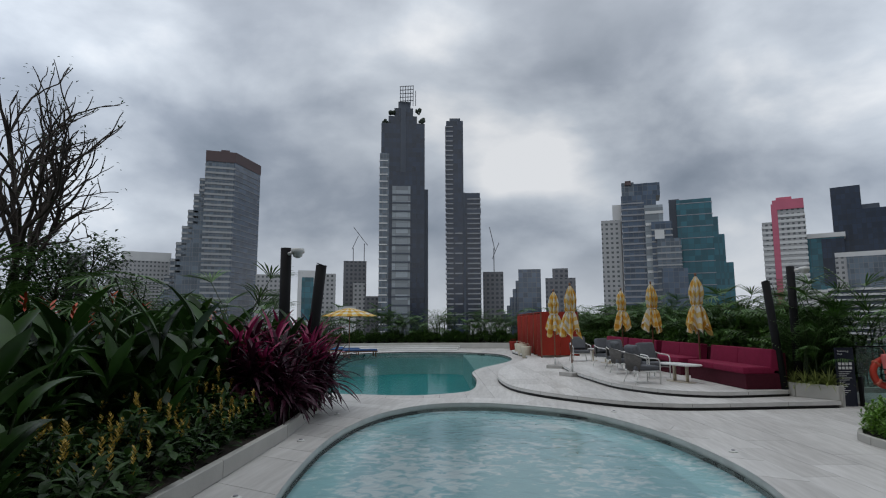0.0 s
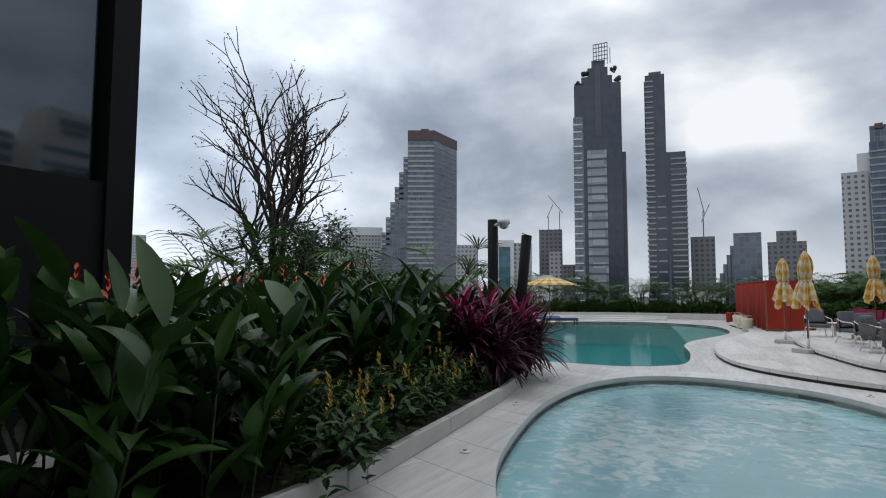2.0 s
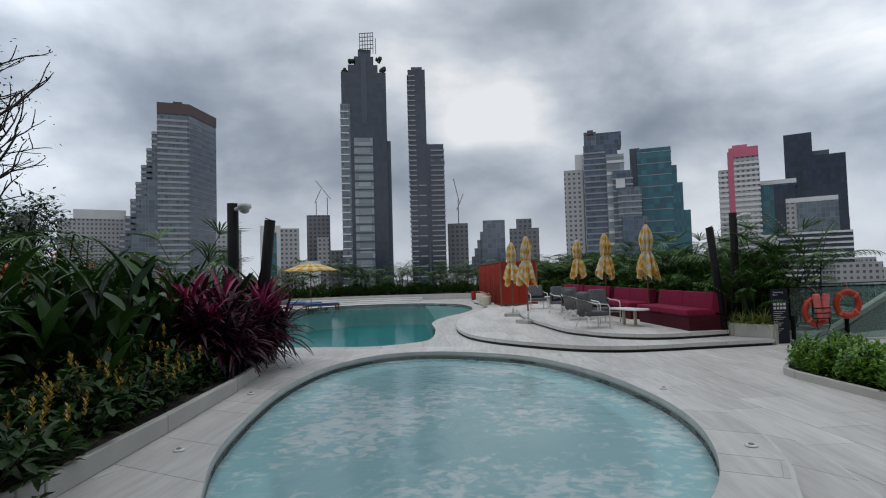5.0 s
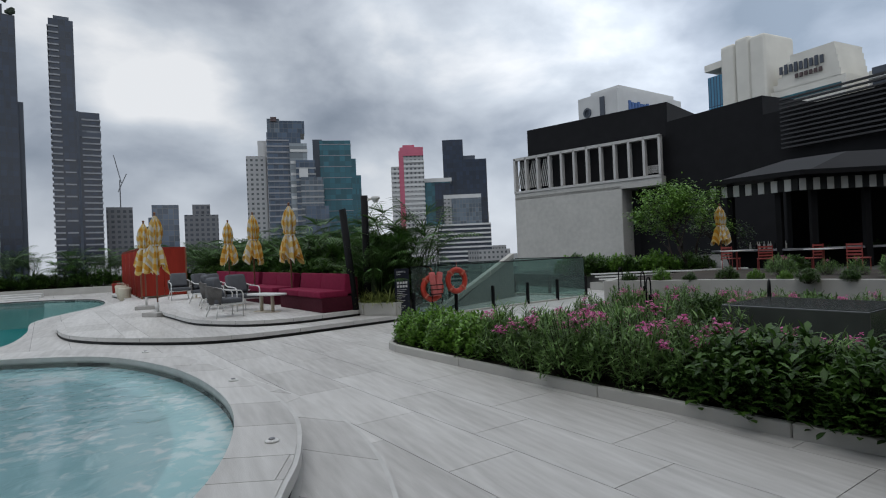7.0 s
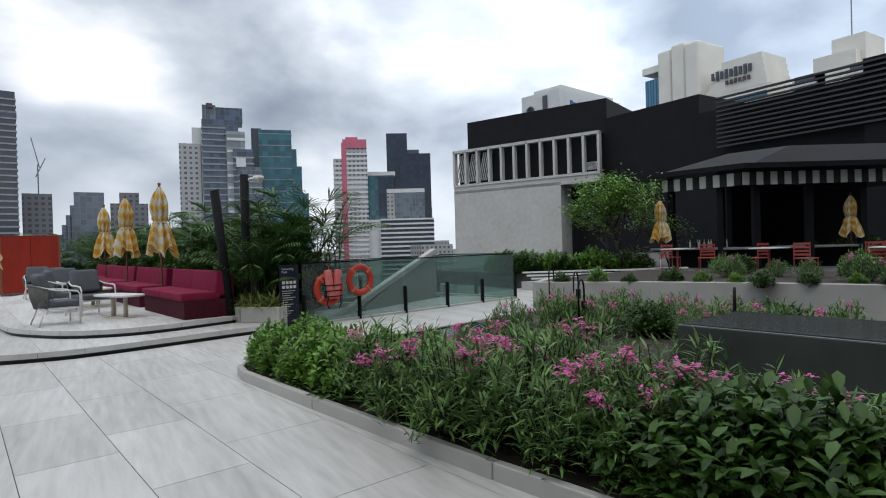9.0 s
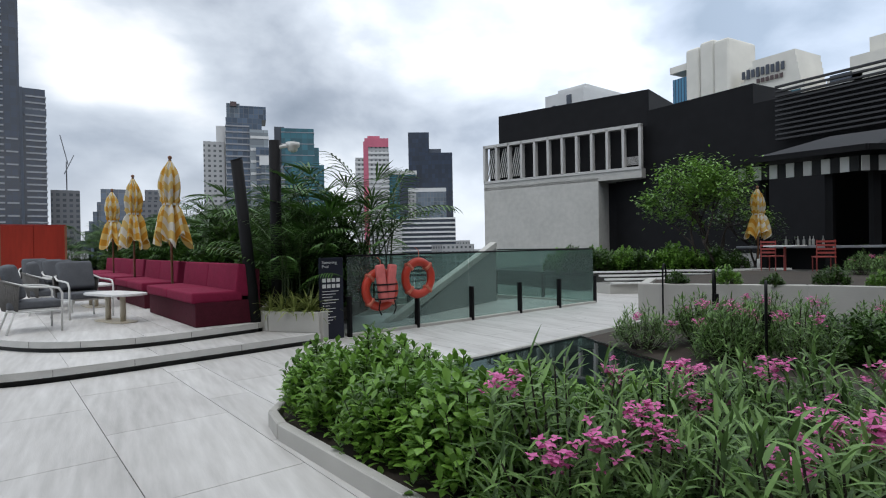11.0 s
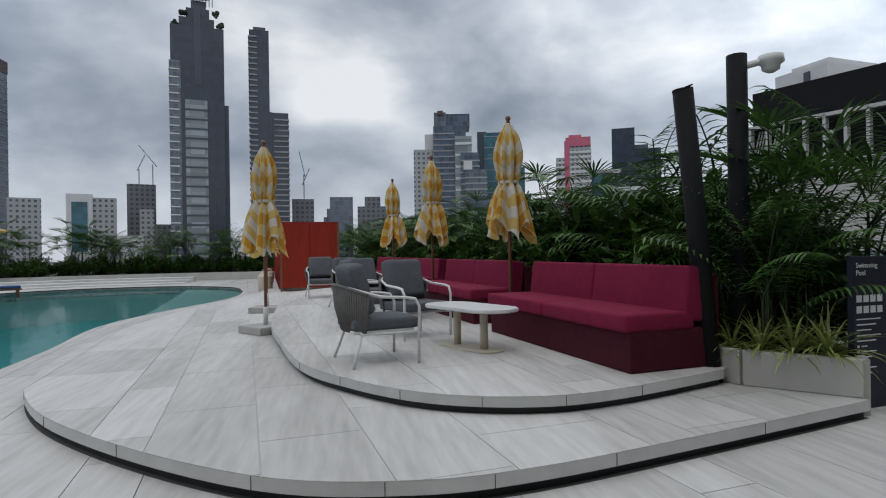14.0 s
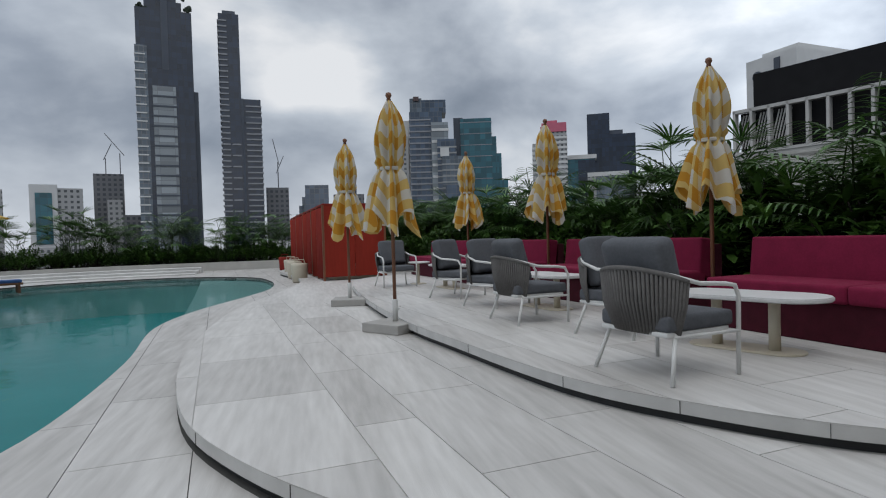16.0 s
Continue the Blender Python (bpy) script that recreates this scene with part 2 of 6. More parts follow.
def filled(outline, holes=(), z=0.0):
    """Triangles of an outline with holes."""
    bm = bmesh.new()
    edges = []
    for loop in (outline, *holes):
        vs = [bm.verts.new((x, y, z)) for x, y in loop]
        edges += [bm.edges.new((vs[i - 1], vs[i])) for i in range(len(vs))]
    bmesh.ops.triangle_fill(bm, use_beauty=True, use_dissolve=False, edges=edges, normal=(0, 0, 1))
    for f in bm.faces:
        if f.normal.z < 0:
            f.normal_flip()
    return bm


def slab(name, outline, z0, z1, material, parent=None, holes=()):
    """A plate between two heights."""
    bm = filled(outline, holes, z1)
    r = bmesh.ops.extrude_face_region(bm, geom=bm.faces[:])
    for v in r["geom"]:
        if isinstance(v, bmesh.types.BMVert):
            v.co.z = z0
    bmesh.ops.recalc_face_normals(bm, faces=bm.faces)
    ob = new(name, bm_mesh(name, bm, material))
    ob.parent = parent
    return ob


def clip(poly, axis, lim, keep_less):
    out = []
    for i in range(len(poly)):
        a, b = poly[i - 1], poly[i]
        ia = (a[axis] <= lim) == keep_less or a[axis] == lim
        ib = (b[axis] <= lim) == keep_less or b[axis] == lim
        if ia != ib:
            t = (lim - a[axis]) / (b[axis] - a[axis])
            out.append((a[0] + t * (b[0] - a[0]), a[1] + t * (b[1] - a[1])))
        if ib:
            out.append(b)
    return out


ROWS = (0.64, 0.88, 0.38, 0.64, 0.64)  # widths of the slab courses, repeating
TILES = []  # surfaces to pave, laid at the end of the file


def paving(parent, outline, holes, z, turn, lx, ly, near):
    TILES.append((parent, outline, holes, z, turn, lx, ly, near))


# ---- the terrace: levels, pools ----
LOW, COPE, STEP_A, STEP_B = 0.045, 0.43, 0.18, 0.31
spa = ccw(spline([(-2.1, 1.5), (-2.45, 2.6), (-2.73, 4.6), (-2.62, 6.3), (-2.05, 7.45), (-1.2, 7.78), (-0.3, 7.5), (0.5, 6.9), (1.2, 5.5),
                  (1.54, 3.9), (1.5, 2.6), (1.1, 1.4), (0.3, 0.5), (-0.7, 0.2), (-1.6, 0.6)], 6))
pool = ccw(spline([(-8, 11.7), (-4.9, 11.8), (-3.2, 11.7), (-2.15, 12.3), (-1.75, 13.2), (-1.85, 15.6), (-2.2, 18.2), (-2.0, 20.3), (-1.25, 23.2),
                   (-0.95, 25.2), (-1.2, 28), (-2.2, 30.6), (-5.2, 32.2), (-9, 31.0), (-11.0, 26.5), (-11.2, 20), (-10.4, 14)], 6))
podium = ccw(spline([(2.5, -1.6), (1.85, -0.7), (1.45, 0.1), (1.40, 0.8), (1.60, 1.42), (1.81, 1.97), (1.97, 2.8), (1.92, 3.8), (1.72, 5.0), (1.35, 6.3), (0.75, 7.4), (0.0, 8.1), (-1.1, 8.45),
          (-2.3, 8.3), (-3.2, 8.3), (-4.2, 8.9)], 4, False) + [(-9.5, 9.2), (-9.5, -12), (2.9, -12), (2.9, -3)])
step2 = ccw(spline([(3.4, -1.6), (2.75, -0.7), (2.2, 0.1), (2.06, 0.9), (2.24, 1.5), (2.37, 2.1), (2.44, 2.8), (2.40, 3.5), (2.2, 4.6), (1.9, 5.6), (1.5, 6.4), (0.9, 7.55), (0.0, 8.3), (-1.1, 8.65), (-2.3, 8.5),
             (-3.3, 8.5), (-4.3, 9.1)], 4, False) + [(-9.7, 9.4), (-9.7, -12.2), (3.8, -12.2), (3.8, -3)])
step_a = ccw(spline([(0.8, 36.5), (-1.0, 32), (-0.5, 28), (-0.2, 25), (-0.6, 22), (-1.15, 19), (-1.2, 15.6), (-0.85, 13.3), (-0.3, 12.05), (0.55, 11.05), (1.6, 10.2),
                     (2.4, 9.95), (3.1, 9.98), (4.2, 10.23), (5.9, 10.66)], 6, False) + [(5.95, 13), (5.6, 36.5)])
step_b = ccw(spline([(1.9, 23.9), (1.05, 22.5), (0.92, 19), (1.1, 15.8), (1.36, 14.2), (1.7, 12.6), (2.15, 11.75), (2.7, 11.15), (3.4, 10.88), (4.1, 10.95), (5.2, 11.33)], 6, False)
              + [(5.6, 11.7), (5.2, 24.2)])

deck_out = ccw([(-16, 40), (-16, -14), (30, -14), (30, 18), (14, 14.5), (6.3, 13), (6.3, 40)])
deck = slab("floor_lower_deck", deck_out, -0.3, LOW - 0.006, GROUT, None, [pool])
tagged(deck, "pale grey stone deck of large honed slabs", "floor", "", "structure")


def nosing_joints(plate, outline, z, every):
    """Thin dark joints across the nosing, one every few outline points."""
    n = len(outline)
    for i in range(0, n, every):
        a, b_ = Vector(outline[i]), Vector(outline[(i + 1) % n])
        d = b_ - a
        if 0 < d.length < 0.8:
            j_ = part("joint", box(0.004, 0.006, 0.072, 0, 0, z - 0.042), GROUT, plate)
            j_.matrix_basis = pose(a.x, a.y, 0, 0, 0, math.degrees(math.atan2(d.y, d.x)))


def level(name, outline, z, below, label, holes=(), inset=0.05):
    """A raised level: stone plate with a nosing over a recessed riser whose dark colour paints the shadow gap."""
    r = slab(name + "_riser", offset(outline, -inset) if inset else outline, below - 0.02, z - 0.078, RISER_SHADE, None, holes)
    tagged(r, "recessed riser, coloured dark for the shade under the stone nosing", "step", "", "structure")
    p = slab(name, outline, z - 0.078, z - 0.006, STONE_EDGE, None, holes)
    tagged(p, label, "floor", "", "structure")
    return p


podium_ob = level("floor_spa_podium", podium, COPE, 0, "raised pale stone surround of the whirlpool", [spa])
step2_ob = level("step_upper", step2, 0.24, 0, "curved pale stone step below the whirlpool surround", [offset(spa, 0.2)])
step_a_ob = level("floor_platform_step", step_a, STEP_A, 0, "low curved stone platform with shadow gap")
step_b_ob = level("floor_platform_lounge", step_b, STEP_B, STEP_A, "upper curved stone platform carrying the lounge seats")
nosing_joints(step_a_ob, step_a, STEP_A, 5)
nosing_joints(step_b_ob, step_b, STEP_B, 5)
paving(deck, deck_out, [pool, step2, step_a], LOW, 8.5, 1.45, ROWS, (-3, 8, 0, 14))
paving(podium_ob, offset(podium, -0.03), [spa], COPE, 67.0, 1.45, ROWS, (-5, 3, 0, 9))
paving(step2_ob, offset(step2, -0.03), [podium], 0.24, 38.0, 1.2, ROWS, (0, 5, -3, 9))
paving(step_a_ob, step_a, [step_b], STEP_A, 8.5, 1.45, ROWS, (-2, 7, 9, 20))
paving(step_b_ob, step_b, [], STEP_B, 8.5, 1.45, ROWS, (0, 6, 9, 20))

# whirlpool basin, ledge and water
inner = offset(spa, -0.42)
tagged(slab("whirlpool_wall", offset(spa, 0.12), -0.75, COPE - 0.06, SHELF, None, [spa]), "stone wall of the whirlpool basin", "pool wall", "", "structure")
tagged(slab("whirlpool_ledge", offset(spa, 0.05), -0.5, 0.25, SHELF, None, [inner]), "submerged pale stone ledge round the whirlpool", "ledge", "", "structure")
tagged(slab("whirlpool_floor", offset(spa, 0.05), -0.55, -0.35, BASIN), "light blue floor of the whirlpool", "pool floor", "", "structure")
sp = new("water_whirlpool", bm_mesh("water_whirlpool", filled(offset(spa, 0.01), (), 0.30), WATER_J))
tagged(sp, "bubbling pale turquoise whirlpool water with foam", "water", "", "structure")
# big pool
tagged(slab("pool_wall", offset(pool, 0.3), -1.6, LOW - 0.04, SHELF, None, [pool]), "stone wall of the swimming pool", "pool wall", "", "structure")
tagged(slab("pool_floor", offset(pool, 0.2), -1.7, -1.25, POOLFLOOR), "teal tiled floor of the swimming pool", "pool floor", "", "structure")
shelf = [(-2.05, 18.8), (-0.6, 23), (-0.6, 28), (-1.8, 31.6), (-4.0, 32.4), (-2.9, 25)]
tagged(slab("pool_shelf", shelf, -1.25, -0.10, SHELF), "shallow pale shelf under the pool water", "ledge", "", "structure")
pw = new("water_pool", bm_mesh("water_pool", filled(offset(pool, 0.01), (), -0.05), WATER_P))
tagged(pw, "calm teal swimming pool water with reflections", "water", "", "structure")

# ---- the city ----
GROUND_Z = -38.0
STREET = mat("city_ground", (0.10, 0.105, 0.10), 0.9, 0, 0.3, 0.02)
gm = new("ground", mesh_from("ground", [(-4500, -4500, GROUND_Z), (4500, -4500, GROUND_Z), (4500, 4500, GROUND_Z), (-4500, 4500, GROUND_Z)], [(0, 1, 2, 3)], STREET))
tagged(gm, "grey city ground far below the terrace", "ground", "", "structure")


def pane_mat(name, glass, frame, fx, fz, rough=0.15, line=0.12, metal=0.0):
    """Curtain wall: panes in a grid of joints, each with its own tone."""
    m = bpy.data.materials.new(name); m.use_nodes = True
    n, l = m.node_tree.nodes, m.node_tree.links
    b = n["Principled BSDF"]; b.inputs["Roughness"].default_value = rough; b.inputs["Metallic"].default_value = metal
    tc = n.new("ShaderNodeTexCoord")
    sp_ = n.new("ShaderNodeSeparateXYZ"); l.new(tc.outputs["Object"], sp_.inputs[0])
    ad = n.new("ShaderNodeMath"); ad.operation = "ADD"; l.new(sp_.outputs["X"], ad.inputs[0]); l.new(sp_.outputs["Y"], ad.inputs[1])
    cb = n.new("ShaderNodeCombineXYZ"); l.new(ad.outputs[0], cb.inputs[0]); l.new(sp_.outputs["Z"], cb.inputs[1])
    br = n.new("ShaderNodeTexBrick"); br.offset = 0.0; br.squash = 1.0
    br.inputs["Scale"].default_value = 1.0
    br.inputs["Brick Width"].default_value, br.inputs["Row Height"].default_value = fx, fz
    br.inputs["Mortar Size"].default_value = line; br.inputs["Mortar Smooth"].default_value = 0.0; br.inputs["Bias"].default_value = 0.0
    br.inputs["Color1"].default_value = (*[c * 0.7 for c in glass], 1)
    br.inputs["Color2"].default_value = (*[min(1, c * 1.5) for c in glass], 1)
    br.inputs["Mortar"].default_value = (*frame, 1)
    l.new(cb.outputs[0], br.inputs["Vector"]); l.new(br.outputs["Color"], b.inputs["Base Color"])
    return m


PALE = mat("pale_facade", (0.26, 0.265, 0.265), 0.8, 0, 0.12, 0.15)
WHITE = mat("white_facade", (0.50, 0.50, 0.49), 0.8, 0, 0.10, 0.1)
GREYF = mat("grey_facade", (0.22, 0.225, 0.24), 0.8, 0, 0.15, 0.1)
DARKF = mat("dark_facade", (0.042, 0.052, 0.07), 0.5, 0, 0.25, 0.1)
PINK = mat("pink_facade", (0.42, 0.10, 0.15), 0.7, 0, 0.1, 0.2)
BROWN = mat("brown_crown", (0.07, 0.045, 0.045), 0.7, 0, 0.1, 0.2)
G_DARK = pane_mat("dark_glass", (0.009, 0.016, 0.032), (0.012, 0.015, 0.022), 3.0, 3.6)
G_BLUE = pane_mat("blue_grey_glass", (0.045, 0.065, 0.095), (0.10, 0.105, 0.11), 3.2, 3.6, 0.12)
G_TEAL = pane_mat("teal_glass", (0.018, 0.085, 0.105), (0.03, 0.07, 0.085), 4.0, 4.0, 0.1)
G_GREY = pane_mat("grey_glass", (0.07, 0.09, 0.11), (0.15, 0.15, 0.15), 2.8, 3.4, 0.2)
G_WIN = pane_mat("window_grid", (0.06, 0.065, 0.07), (0.30, 0.30, 0.295), 3.4, 3.3, 0.4, 0.9)
G_CONC = pane_mat("grey_window_grid", (0.035, 0.04, 0.05), (0.12, 0.12, 0.125), 3.4, 3.3, 0.4, 0.8)
G_SILV = pane_mat("silver_glass", (0.17, 0.19, 0.20), (0.12, 0.13, 0.14), 9.0, 4.0, 0.12, 0.1)
shared = {}


def blockm(sx, sy, sz, material):
    key = (round(sx, 2), round(sy, 2), round(sz, 2), material.name)
    if key not in shared:
        shared[key] = bm_mesh("block", box(sx, sy, sz, 0, 0, sz / 2), material)
    return shared[key]


def building(name, label, x0, x1, y, top, depth, material, blocks=(), bands=None, turn=0, base=GROUND_Z, category="tower"):
    """A building from x0 to x1 at distance y; blocks: (x0, x1, z0, z1, y offset, depth, material); bands: (z0, z1, step, height, material, x0, x1)."""
    cx = (x0 + x1) / 2
    a = -math.atan2(cx, y)
    t = thing(name, cx, y, base, 0, label, category)
    # each block turns its front to the terrace; turn swings it further about its x0 edge
    m_ = pose(cx, y, base, 0, 0, math.degrees(a)) @ Matrix.Diagonal((math.cos(a), 1, 1, 1))
    if turn:
        half_w = (x1 - x0) / 2 * math.cos(a)
        m_ = pose(cx, y, base, 0, 0, math.degrees(a)) @ pose(-half_w, 0, 0) @ pose(0, 0, 0, 0, 0, turn) @ pose(half_w / math.cos(radians(turn)), 0, 0) @ Matrix.Diagonal((math.cos(a) / math.cos(radians(turn)), 1, 1, 1))
    t.matrix_basis = m_ @ pose(0, depth / 2, 0)
    if material:
        part("wall", blockm(x1 - x0, depth, top - base, material), None, t)
    for a, b, z0, z1, dy, dd, m in blocks:
        p = part("wall", blockm(b - a, dd, z1 - z0, m), None, t)
        p.location = ((a + b) / 2 - cx, -depth / 2 + dy + dd / 2, z0 - base)
    for z0, z1, st, h, m, a, b, dy, dd in bands or ():
        me = blockm(b - a, dd, h, m)
        z = z0
        while z < z1:
            p = part("floor_band", me, None, t)
            p.location = ((a + b) / 2 - cx, -depth / 2 + dy + dd / 2, z - base)
            z += st
    return t


# tall dark tower with stepped crown and lattice mast
building("office_tower", "very tall dark glass tower with silver panels and mast", -101.5, -68, 400, 0, 34, None,
         [(-101.2, -68.2, GROUND_Z, 150, 2, 32, G_DARK), (-102, -95, GROUND_Z, 126, 0, 20, G_GREY), (-92.5, -79, GROUND_Z, 101, -1.5, 10, G_SILV),
          (-95, -74, GROUND_Z, 112, 0.4, 20, G_DARK), (-72, -65.5, GROUND_Z, 100, 4, 28, DARKF), (-96, -74, 150, 157, 6, 22, G_DARK), (-91.5, -77, 157, 164, 8, 16, G_DARK),
          (-88.5, -79, 164, 170, 10, 10, DARKF), (-86.5, -82.5, 100, 163, 1.2, 4, DARKF)],
         [(-36, 100, 6.2, 1.0, DARKF, -92.8, -78.8, -1.9, 3), (-36, 124, 5.2, 0.8, WHITE, -102.3, -96, -0.4, 6)])
mast = thing("lattice_mast", -83.7, 413, 169.5, 0, "square steel lattice crown on the tower roof", "mast")
for i in range(6):
    for q in range(2):
        part("post", box(0.5, 0.5, 12, -5 + 2 * i, -5 + 10 * q, 6), GREYF, mast)
for i in range(5):
    part("rail", box(10.6, 0.5, 0.5, 0, -5, 0.3 + i * 2.9), GREYF, mast)
for x, z in ((-97, 150), (-75, 157), (-72, 150), (-94, 157), (-99, 150)):
    b = bmesh.new()
    for k in range(7):
        r = random.uniform(0.7, 1.8)
        bmesh.ops.create_icosphere(b, subdivisions=1, radius=r, matrix=Matrix.Translation((random.uniform(-2, 2), random.uniform(-1, 1), random.uniform(1, 4.5))))
    s = thing("roof_tree", x, 405, z - 0.4, 0, "dark roof garden trees high on the tower", "tree", "roof trees")
    part("crown", b, mat("far_foliage", (0.02, 0.03, 0.018), 0.9, 0, 0.3, 1), s)
# slim tower
building("residential_tower", "slim dark residential tower with pale balcony lines", -52.5, -40, 400, 149, 16, G_DARK,
         [(-40, -28, GROUND_Z, 95, 1, 14, G_DARK), (-40, -27.5, 80, 84, 0.4, 14, DARKF), (-50, -42, 149, 152, 3, 8, DARKF), (-40.2, -38.7, GROUND_Z, 95, -0.5, 4, DARKF)],
         [(-36, 146, 3.6, 0.9, GREYF, -53.2, -47.5, -0.6, 10), (-36, 92, 3.6, 0.9, GREYF, -37.5, -27.6, 0.4, 10), (-36, 70, 7.2, 0.9, GREYF, -46.5, -41, -0.5, 6)])
# stepped office block
steps = [(-239.5 - 3.9 * i, 122 - 12.2 * i) for i in range(9)]
building("stepped_office_tower", "stepped silver glass office tower with brown crown", -218, -195, 400, 0, 42, None,
         [(-239, -216, GROUND_Z, 123, 0, 42, G_GREY), (-239.6, -215.6, 123, 131, -0.5, 43, BROWN), (-228, -221, 131, 133.5, 4, 10, BROWN)]
         + [(a, -236, GROUND_Z, z, 1.0 + 0.4 * i, 30, G_GREY) for i, (a, z) in enumerate(steps)],
         [(-30, 121, 4.1, 1.5, PALE, -239.4 , -215.4, -0.4, 42.6)]
         + [(z - 10.2, z, 4.1, 1.5, PALE, a - 0.3, -236, 0.6 + 0.4 * i, 30) for i, (a, z) in enumerate(steps)], 0)
building("stepped_office_wing", "smooth blue glass flank of the stepped tower", -216, -194.5, 400, 123, 4, G_BLUE,
         [(-216, -194.5, 123, 131, -0.4, 5, BROWN)], [(-30, 121, 4.1, 0.5, GREYF, -216, -194.5, -0.3, 4)], 60)
# right-hand cluster
building("white_apartment_tower", "slim white apartment tower", 56, 69, 402, 72, 18, G_WIN, [(64, 70, GROUND_Z, 83, 2, 14, WHITE)])
building("glass_office_tower", "faceted grey glass office tower with stepped terraces", 69, 92, 396, 88, 30, G_BLUE,
         [(69.5, 78, 88, 98, 3, 24, G_GREY), (78, 95, 88, 97, 4, 20, G_BLUE), (84, 96, GROUND_Z, 80, -3, 24, G_SILV), (88, 101, GROUND_Z, 68, -6, 24, G_BLUE),
          (91, 106, GROUND_Z, 56, -9, 24, G_GREY), (93, 109, GROUND_Z, 36, -12, 24, G_BLUE), (90, 96, 56, 62, -8, 8, WHITE), (72, 76, 96, 99, 2, 10, BROWN)],
         [(-30, 86, 4, 1.0, GREYF, 68.7, 84, -0.4, 28), (-30, 79, 8, 1.8, WHITE, 84.5, 96.3, -3.4, 20), (-30, 66, 4, 1.0, PALE, 88, 101.4, -6.3, 20), (-30, 54, 4, 1.0, PALE, 91, 106.3, -9.3, 20)])
building("teal_glass_tower", "stepped teal glass tower", 106, 129, 400, 85, 30, G_TEAL,
         [(101, 108, GROUND_Z, 86, 1, 26, DARKF), (129, 132.5, GROUND_Z, 72, 1, 26, G_TEAL), (132.5, 136, GROUND_Z, 60, 2, 24, G_TEAL), (136, 140.5, GROUND_Z, 41, 3, 22, G_TEAL)],
         [(-30, 84, 8, 0.5, GREYF, 105.8, 129.3, -0.2, 29)])
building("pink_office_tower", "pink and white striped office tower", 160, 186, 400, 68, 24, G_WIN,
         [(168, 187, GROUND_Z, 78, 0.5, 22, G_WIN), (166.5, 170.5, GROUND_Z, 80, -0.4, 8, PINK), (167.5, 187, 76, 82.5, -0.3, 22, PINK), (170, 180, 82, 85, 4, 10, PINK)],
         [(-30, 74, 3.6, 1.7, WHITE, 170.5, 187.4, -0.3, 22), (-30, 66, 3.6, 1.7, WHITE, 159.7, 166.4, -0.3, 22)])
building("teal_low_tower", "mid-rise tower with teal glass and white frame", 188.5, 212, 404, 57, 22, G_TEAL, [(188, 213, 57, 60, -0.5, 23, WHITE), (198, 212, 25, 56, -0.6, 10, G_DARK)])
building("dark_office_tower", "dark blue-grey office tower", 210, 229, 412, 93, 24, G_DARK, [(222, 250, GROUND_Z, 76, -3, 26, G_DARK), (224, 240, 76, 80, 3, 14, DARKF)])
building("gridded_hotel", "white gridded hotel block with green glass", 199, 232, 392, 44.5, 20, G_WIN, [(199, 232.5, 43, 46, -0.4, 21, WHITE), (206, 232.5, 8, 43, -0.8, 10, G_GREY)])
building("balcony_block", "block with long white balcony bands", 187, 233, 380, 22, 16, DARKF, [(160, 192, GROUND_Z, 22, 4, 14, WHITE)],
         [(-30, 24, 3.4, 1.3, WHITE, 187, 233, -1.2, 16)])
building("stacked_apartments", "white low apartment block", 232, 262, 430, 30, 20, G_WIN, [(250, 262, GROUND_Z, 34, -4, 10, WHITE)])
# low skyline between
building("white_office_block", "white mid-rise office block", -163, -134, 400, 38, 20, G_WIN, [(-163, -148, GROUND_Z, 40, -1, 20, WHITE), (-160, -151, 4, 35, -1.4, 4, G_TEAL), (-134, -118, GROUND_Z, 14, 0, 16, WHITE)])
building("tower_under_construction", "grey tower under construction with cranes", -138, -119.5, 430, 50, 18, G_CONC)
building("small_apartments", "small white apartment block", -127, -118, 420, 32, 12, G_WIN, [(-118, -107, GROUND_Z, 22, 0, 12, G_CONC)])
building("concrete_shell_tower", "grey tower under construction", -28, -13, 420, 39, 16, G_CONC)
building("slanted_office_block", "grey glass office block with slanted flank", -2, 14, 415, 40, 16, G_BLUE,
         [(-13 + 2.2 * i, -10 + 2.2 * i, GROUND_Z, 8 + 6 * i, 2, 12, G_BLUE) for i in range(5)])
building("brown_office_block", "grey-brown gridded office block", 17, 38, 410, 33, 18, G_CONC, [(22, 33, 33, 40, 2, 12, G_CONC)])
building("far_left_tower", "tall pale apartment tower beyond the facade", -668, -628, 400, 330, 30, G_WIN, [], [(-30, 320, 8, 1.4, PALE, -668.4, -627.6, -0.5, 20)])
building("white_left_block", "white apartment block behind the garden", -620, -540, 380, 62, 20, G_WIN)
building("signed_office_block", "pale office block with dark windows", -318, -265, 400, 50, 24, G_WIN, [(-306, -264, 50, 57, -0.4, 20, WHITE)])
building("far_dark_block", "grey office block behind the bare tree", -372, -352, 420, 60, 20, G_CONC)
building("balcony_apartments", "pale apartment block with balconies", -197, -178, 402, 38, 16, G_WIN)
for x, z, h, lean in ((-133, 50, 22, 4), (-124, 49, 30, -9), (-20, 38, 36, -3), (-20, 38, 24, 4)):
    c = thing("tower_crane", x, 439 if x < -110 and x > -200 else 426, z - 0.5, 0, "thin tower crane on a building site", "crane", "cranes")
    part("mast", tube([(0, 0, 0), (0, 0, h * 0.55)], 0.35, 5), GREYF, c)
    part("jib", tube([(-lean * 0.3, 0, h * 0.5), (lean, 0, h)], 0.3, 5), GREYF, c)
